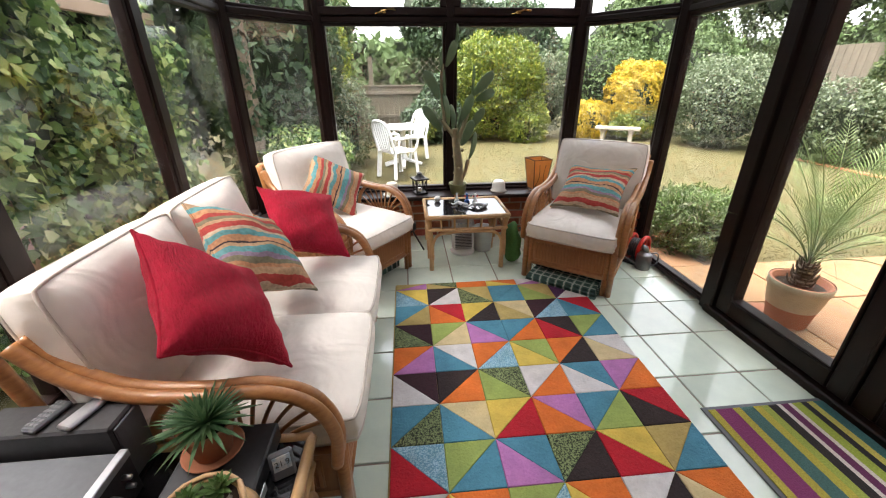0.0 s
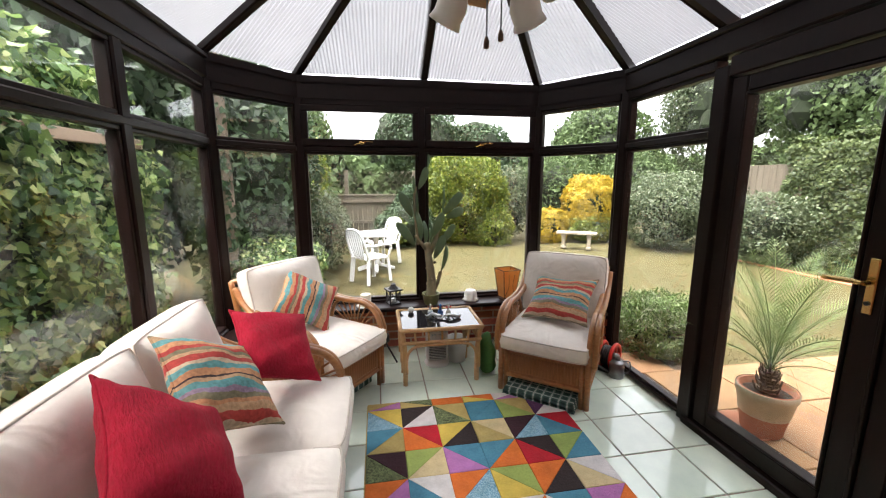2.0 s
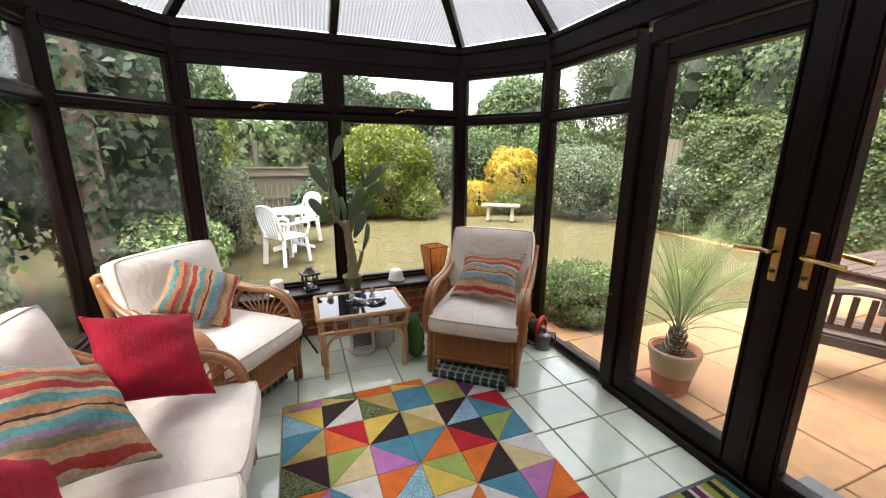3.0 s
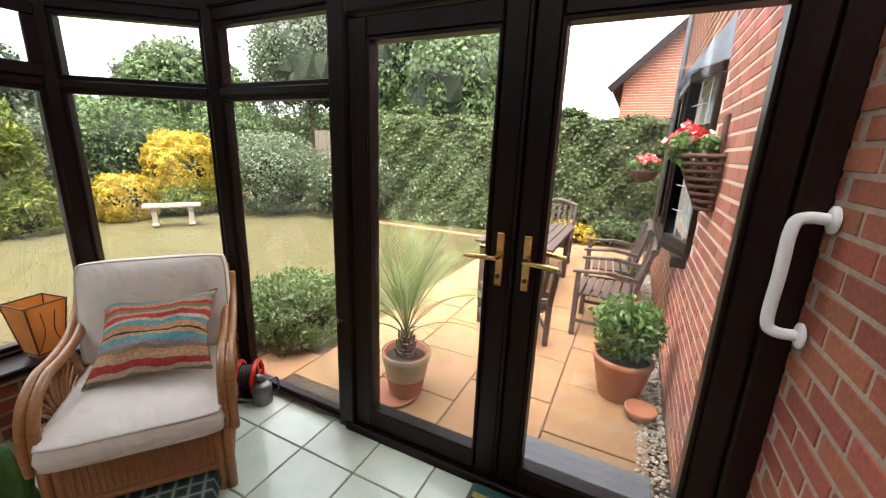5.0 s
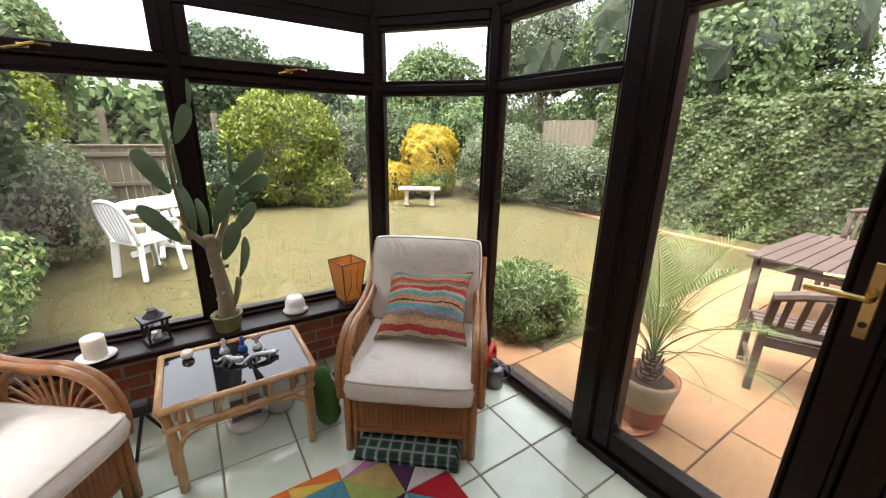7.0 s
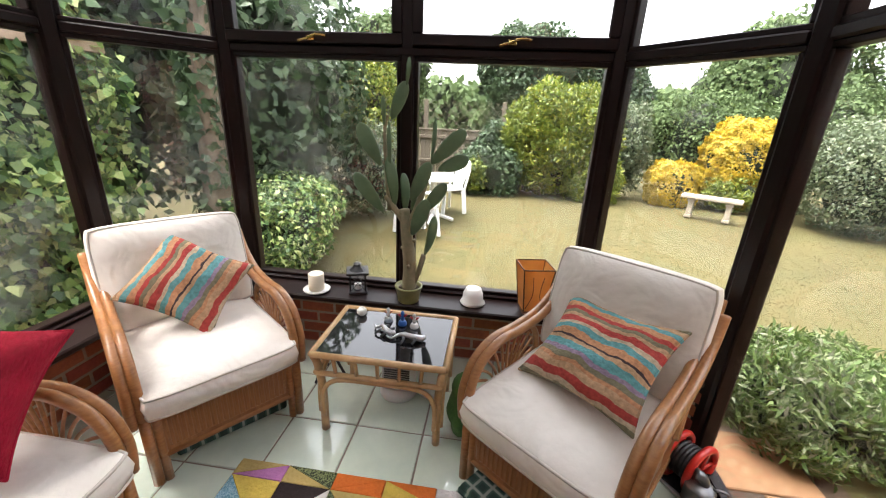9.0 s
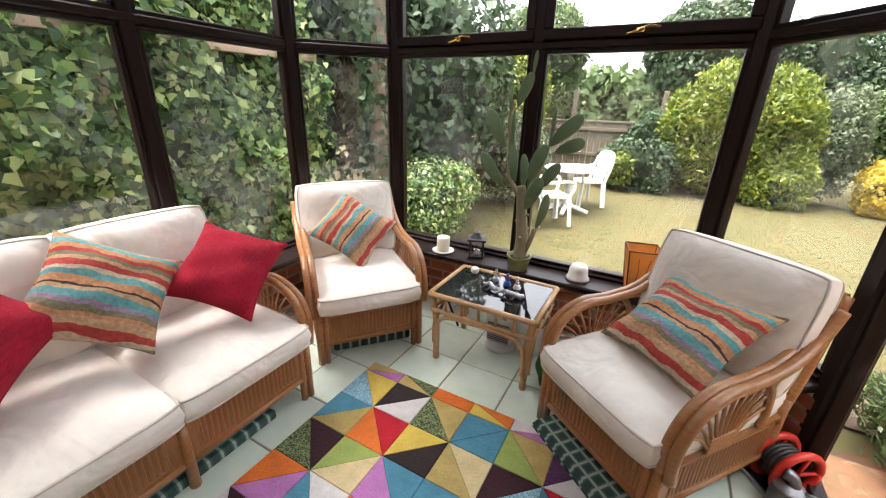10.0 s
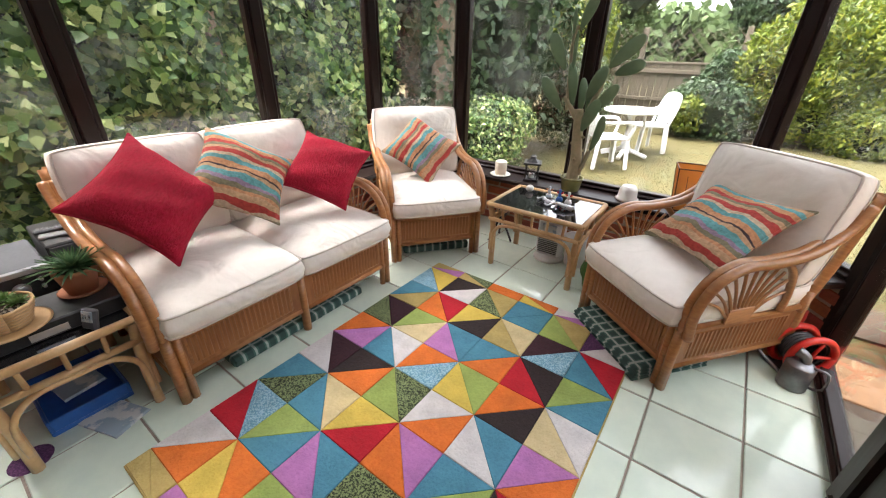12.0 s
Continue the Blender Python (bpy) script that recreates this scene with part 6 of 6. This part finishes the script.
def garden_chair(label, at, rz, arms=True):
    t = thing("garden_chair", label, "garden chair", at, rz, "teak chairs round the garden table"); w = .28; hb = .92 if arms else .76
    for x in (-w, w):
        bm = B(); box(bm, x - .022, x + .022, -.26, -.215, 0, .62 if arms else .42, .004); part("leg", bm, "teak", t)
        bm = B(); beam(bm, (x, .20, 0), (x, .22, .42), .045, .04); beam(bm, (x, .22, .40), (x, .34, hb), .045, .035); part("leg", bm, "teak", t)
        if arms:
            bm = B(); beam(bm, (x, -.29, .63), (x, .02, .655), .055, .025); beam(bm, (x, .01, .655), (x, .28, .62), .05, .025); part("armrest", bm, "teak", t)
        part("stretcher", beam(B(), (x, -.22, .15), (x, .20, .15), .025, .035), "teak", t)
    for k in range(6):
        part("slat", box(B(), -w - .01, w + .01, -.26 + k * .078, -.20 + k * .078, .41, .43, .003), "teak", t)
    bm = B(); box(bm, -w, w, -.245, -.22, .34, .41, .003); box(bm, -w, w, .18, .205, .34, .41, .003); part("apron", bm, "teak", t)
    part("back_rail", beam(B(), (-w, .235, .50), (w, .235, .50), .022, .05), "teak", t)
    bm = B(); tube(bm, [(-w - .02, .34, hb - .02), (-w * .5, .35, hb + .025), (0, .355, hb + .045), (w * .5, .35, hb + .025), (w + .02, .34, hb - .02)], .032, 8, 3); part("top_rail", bm, "teak", t)
    for k in range(6):
        x = -w + .07 + k * (2 * w - .14) / 5; part("back_slat", beam(B(), (x, .24, .51), (x, .34, hb), .035, .014), "teak", t)


garden_chair("weathered dark teak garden armchair beside the house wall", (4.32, .80, G), 178)
garden_chair("weathered dark teak garden armchair further along the wall", (5.28, .84, G), 184)
garden_chair("weathered teak garden chair at the end of the table", (3.74, 1.56, G), 115, False)
garden_chair("weathered teak garden chair across the table end", (6.35, 1.75, G), -90)
t = thing("garden_table", "weathered slatted teak garden table with an umbrella hole", "garden table", (5.10, 1.77, G))
for k in range(8):
    part("slat", box(B(), -.78, .78, -.42 + k * .106, -.42 + k * .106 + .098, .70, .724, .003), "teak", t)
bm = B(); box(bm, -.72, .72, -.38, -.355, .62, .70, .003); box(bm, -.72, .72, .355, .38, .62, .70, .003); box(bm, -.72, -.695, -.355, .355, .62, .70, .003); box(bm, .695, .72, -.355, .355, .62, .70, .003); part("apron", bm, "teak", t)
for x in (-.69, .69):
    for y in (-.35, .35):
        part("leg", box(B(), x - .03, x + .03, y - .03, y + .03, 0, .70, .005), "teak", t)


def plastic_chair(at, rz, label):
    t = thing("plastic_chair", label, "garden chair", at, rz, "white plastic garden chairs")
    for x in (-.24, .24):
        for y in (-.24, .22):
            part("leg", beam(B(), (x, y, 0), (x * .88, y * .85, .42), .05, .05, .01), "white_plastic", t)
        part("armrest", tube(B(), [(x * .95, -.2, .42), (x * 1.06, -.24, .60), (x * 1.08, -.12, .64), (x * 1.05, .12, .63), (x * .95, .26, .66)], .022, 8, 4), "white_plastic", t, smooth=True)
    bm = B(); box(bm, -.22, .22, -.24, .22, .40, .43, .012); part("seat", bm, "white_plastic", t)
    bm = B()
    tube(bm, [(-.22, .20, .42), (-.23, .27, .68), (-.17, .32, .86), (0, .335, .90), (.17, .32, .86), (.23, .27, .68), (.22, .20, .42)], .022, 8, 5)
    for k in range(6):
        x = -.15 + k * .06; tube(bm, [(x * .8, .21, .43), (x, .27, .65), (x * .95, .325, .88)], .017, 6, 4)
    part("backrest", bm, "white_plastic", t, smooth=True)


plastic_chair((-.15, 6.45, G), 127, "white plastic garden chair with a slatted back on the lawn")
plastic_chair((.10, 7.95, G), -49, "white plastic garden chair with a slatted back by the table")
t = thing("plastic_table", "round white plastic garden table on the lawn", "garden table", (-.05, 7.3, G))
part("tabletop", lathe(B(), [(.40, .67), (.42, .68), (.42, .70), (.40, .71)], 32), "white_plastic", t, smooth=True); part("pedestal", lathe(B(), [(.10, .1), (.05, .2), (.05, .6), (.12, .67)], 16), "white_plastic", t, smooth=True)
for k in range(4):
    a = k * 1.5708; part("foot", beam(B(), (0, 0, .12), (math.cos(a) * .34, math.sin(a) * .34, .02), .06, .05, .01), "white_plastic", t)

t = thing("stone_bench", "small curved stone garden bench in front of the shrubs", "bench", (4.89, 8.86, G), -32)
bm = B(); box(bm, -.48, .48, -.16, .16, .36, .42, .012); part("seat", bm, "stone", t)
for x in (-.30, .30):
    bm = B(); box(bm, x - .06, x + .06, -.12, .12, 0, .06, .01); box(bm, x - .045, x + .045, -.09, .09, .06, .30, .01); box(bm, x - .06, x + .06, -.12, .12, .30, .36, .01); part("pedestal", bm, "stone", t)

# bay window of the house
t = thing("window_6", "leaded brown bay window with a grey lead roof on the brick wall", "window"); t["kind"] = "structure"
bp = [Vector((3.45, YH, 0)), Vector((3.85, YH + .12, 0)), Vector((4.75, YH + .12, 0)), Vector((5.15, YH, 0))]
for a, b in zip(bp, bp[1:]):
    d = (b - a); Ln = d.length
    for z, h in ((.93, .07), (2.07, .07), (1.72, .05)):
        part("window_frame", beam(B(), (a.x, a.y, z), (b.x, b.y, z), .07, h, .006), "frame", t)
    k = 2 if Ln > .6 else 1
    for i in range(k + 1):
        p = a.lerp(b, i / k); part("mullion", box(B(), p.x - .03, p.x + .03, p.y - .035, p.y + .035, .96, 2.04, .006), "frame", t)
    pn = part("pane", beam(B(), (a.x, a.y, 1.5), (b.x, b.y, 1.5), .008, 1.08, 0), "glass_clean", t)
    bm = B(); m_ = int(Ln / .13)
    nrm_ = Vector((-d.y, d.x, 0)).normalized() * .008
    for i in range(1, m_):
        p = a.lerp(b, i / m_) + nrm_; box(bm, p.x - .003, p.x + .003, p.y - .003, p.y + .003, .96, 2.04)
    for z in (1.15, 1.33, 1.52, 1.88):
        beam(bm, (a.x + nrm_.x, a.y + nrm_.y, z), (b.x + nrm_.x, b.y + nrm_.y, z), .006, .006, 0)
    part("leading", bm, "lead", t)
bm = B(); top = [bm.verts.new((p.x, YH - .02, 2.42)) for p in (bp[0], bp[3])]; low = [bm.verts.new((p.x + (-.05 if i == 0 else .05 if i == 3 else 0), p.y + (.07 if 0 < i < 3 else 0), 2.11)) for i, p in enumerate(bp)]
bm.faces.new((low[0], low[1], top[0])); bm.faces.new((low[1], low[2], top[1], top[0])); bm.faces.new((low[2], low[3], top[1])); bmesh.ops.solidify(bm, geom=bm.faces[:], thickness=.03); part("roof", bm, "lead", t)
bm = B(); low = [bm.verts.new((p.x, p.y + (.05 if 0 < i < 3 else 0), .90)) for i, p in enumerate(bp)]; r = bmesh.ops.extrude_face_region(bm, geom=[bm.faces.new(low)])
bmesh.ops.translate(bm, verts=[v for v in r["geom"] if isinstance(v, bmesh.types.BMVert)], vec=(0, 0, -.05)); part("sill", bm, "frame", t)
for x in (3.55, 5.05):
    part("corbel", box(B(), x - .03, x + .03, YH, YH + .10, .77, .85, .006), "frame", t)
part("curtain", box(B(), 3.6, 5.0, YH - .10, YH - .06, .9, 2.1), "shade_glass", t); part("blind", box(B(), 3.55, 5.05, YH - .2, YH - .16, .9, 2.1), "black", t)

t = thing("wall_basket", "brown woven wall trough with red and white flowers", "flower basket", (3.04, YH, 1.26))
bm = B()
for k in range(8):
    z = k * .04; hw = .11 + .013 * k; dp = .08 + .016 * k
    tube(bm, [(-hw, .01, z), (-hw * .8, dp * .8, z), (0, dp, z), (hw * .8, dp * .8, z), (hw, .01, z)], .013, 6, 4)
for k in range(9):
    u = -1 + k / 4; tube(bm, [(u * .11, .01 + .07 * (1 - u * u), 0), (u * .20, .02 + .19 * (1 - u * u), .30)], .010, 6, curved=False)
part("weave", bm, "wicker_brown", t, smooth=True); part("back_board", box(B(), -.05, .05, .003, .02, .1, .50, .004), "wicker_brown", t)
P, N = blob(600, (.05, .14, .32), (.17, .13, .11), 12, .35); leaves("foliage", P, N, .045, "leaf_fresh", t); P, N = blob(200, (.06, .17, .36), (.16, .12, .10), 10, .3); leaves("flowers", P, N, .045, "petal_red", t, wide=1.0)
t = thing("hanging_basket", "wicker hanging basket of red and white flowers on a bracket", "flower basket", (5.75, .62, 1.22))
part("basket", lathe(B(), [(.04, 0), (.12, .05), (.16, .13), (.165, .15), (.13, .14)], 18), "wicker_brown", t, smooth=True)
P, N = blob(500, (0, 0, .20), (.18, .18, .09), 12, .35); leaves("foliage", P, N, .045, "leaf_fresh", t); P, N = blob(260, (0, 0, .26), (.18, .17, .08), 10, .3); leaves("flowers", P, N, .05, "petal_red", t, wide=1.0)
part("bracket", tube(B(), [(0, -.32, .72), (0, -.15, .74), (0, 0, .70), (0, 0, .14)], .008, 6, curved=False), "black", t)
t = thing("drainpipe", "dark grey round drainpipe down the house wall", "drainpipe", (6.75, YH + .06, G)); part("pipe", tube(B(), [(0, 0, 0), (0, 0, 5.3)], .035, 10, curved=False), "grey_dark", t, smooth=True)
for z in (.6, 2.2, 3.9):
    part("clip", box(B(), -.05, .05, -.058, .04, z, z + .04, .004), "grey_dark", t)
t = thing("satellite_dish", "grey satellite dish on a bracket high on the wall", "satellite dish", (6.9, YH, 3.55))
bm = B(); lathe(bm, [(.02, 0), (.18, .03), (.27, .08), (.265, .085), (.17, .04)], 24, closed=False); bmesh.ops.transform(bm, matrix=Matrix.Translation((0, .35, .1)) @ Matrix.Rotation(radians(60), 4, "Y") @ Matrix.Rotation(radians(-30), 4, "X"), verts=bm.verts); part("dish", bm, "silver", t, smooth=True)
part("bracket", tube(B(), [(0, 0, 0), (0, .25, 0), (0, .35, .1)], .018, 8, curved=False), "metal_grey", t); part("feed_arm", tube(B(), [(0, .35, .0), (-.25, .5, .1), (-.3, .55, .15)], .012, 8, curved=False), "metal_grey", t)

# neighbouring house
nh = thing("house", "red brick neighbouring house with a steep tiled gable roof", "house", (14.0, .15, G + .15))
bm = B(); v = [bm.verts.new(p) for p in ((0, 1.3, 0), (0, 1.3, 3.75), (0, -3.2, 8.0), (0, -7.6, 3.75), (0, -7.6, 0))]; f = bm.faces.new(v); r = bmesh.ops.extrude_face_region(bm, geom=[f]); bmesh.ops.translate(bm, verts=[q for q in r["geom"] if isinstance(q, bmesh.types.BMVert)], vec=(8, 0, 0)); bmesh.ops.recalc_face_normals(bm, faces=bm.faces); part("wall", bm, "brick_pale", nh)
bm = B()
for j in range(30):
    for i in range(1):
        z = 2.7 + j * .075
        if j % 1 == 0:
            box(bm, -.004, .0, -5 + .0, 1.28, z, z + .008)
part("mortar_course", bm, "mortar_pale", nh)
bm = B(); beam(bm, (4, 1.6, 3.45), (4, -3.25, 8.1), 8.6, .14, 0); beam(bm, (4, -8.0, 3.45), (4, -3.15, 8.1), 8.6, .14, 0); part("roof", bm, "rooftile", nh)
part("bargeboard", beam(B(), (-.35, 1.65, 3.40), (-.35, -3.2, 8.05), .05, .2, 0), "frame", nh)

# floor tiles of the conservatory
for i in range(-9, 2):
    for j in range(-6, 5):
        x, y = P0X + (i + .5) * PX, P0Y + (j + .5) * PY
        if y > YH - .35 and XL - .1 < x < XR + .1 and inside(min(max(x, XL + .03), XR - .03) if abs(x - XC) < 1.7 else x, y - .12 if y > 3 else y):
            o = new("tile", tme); o.parent = floor_; o.location = (x, y, random.uniform(-.0005, .0005))
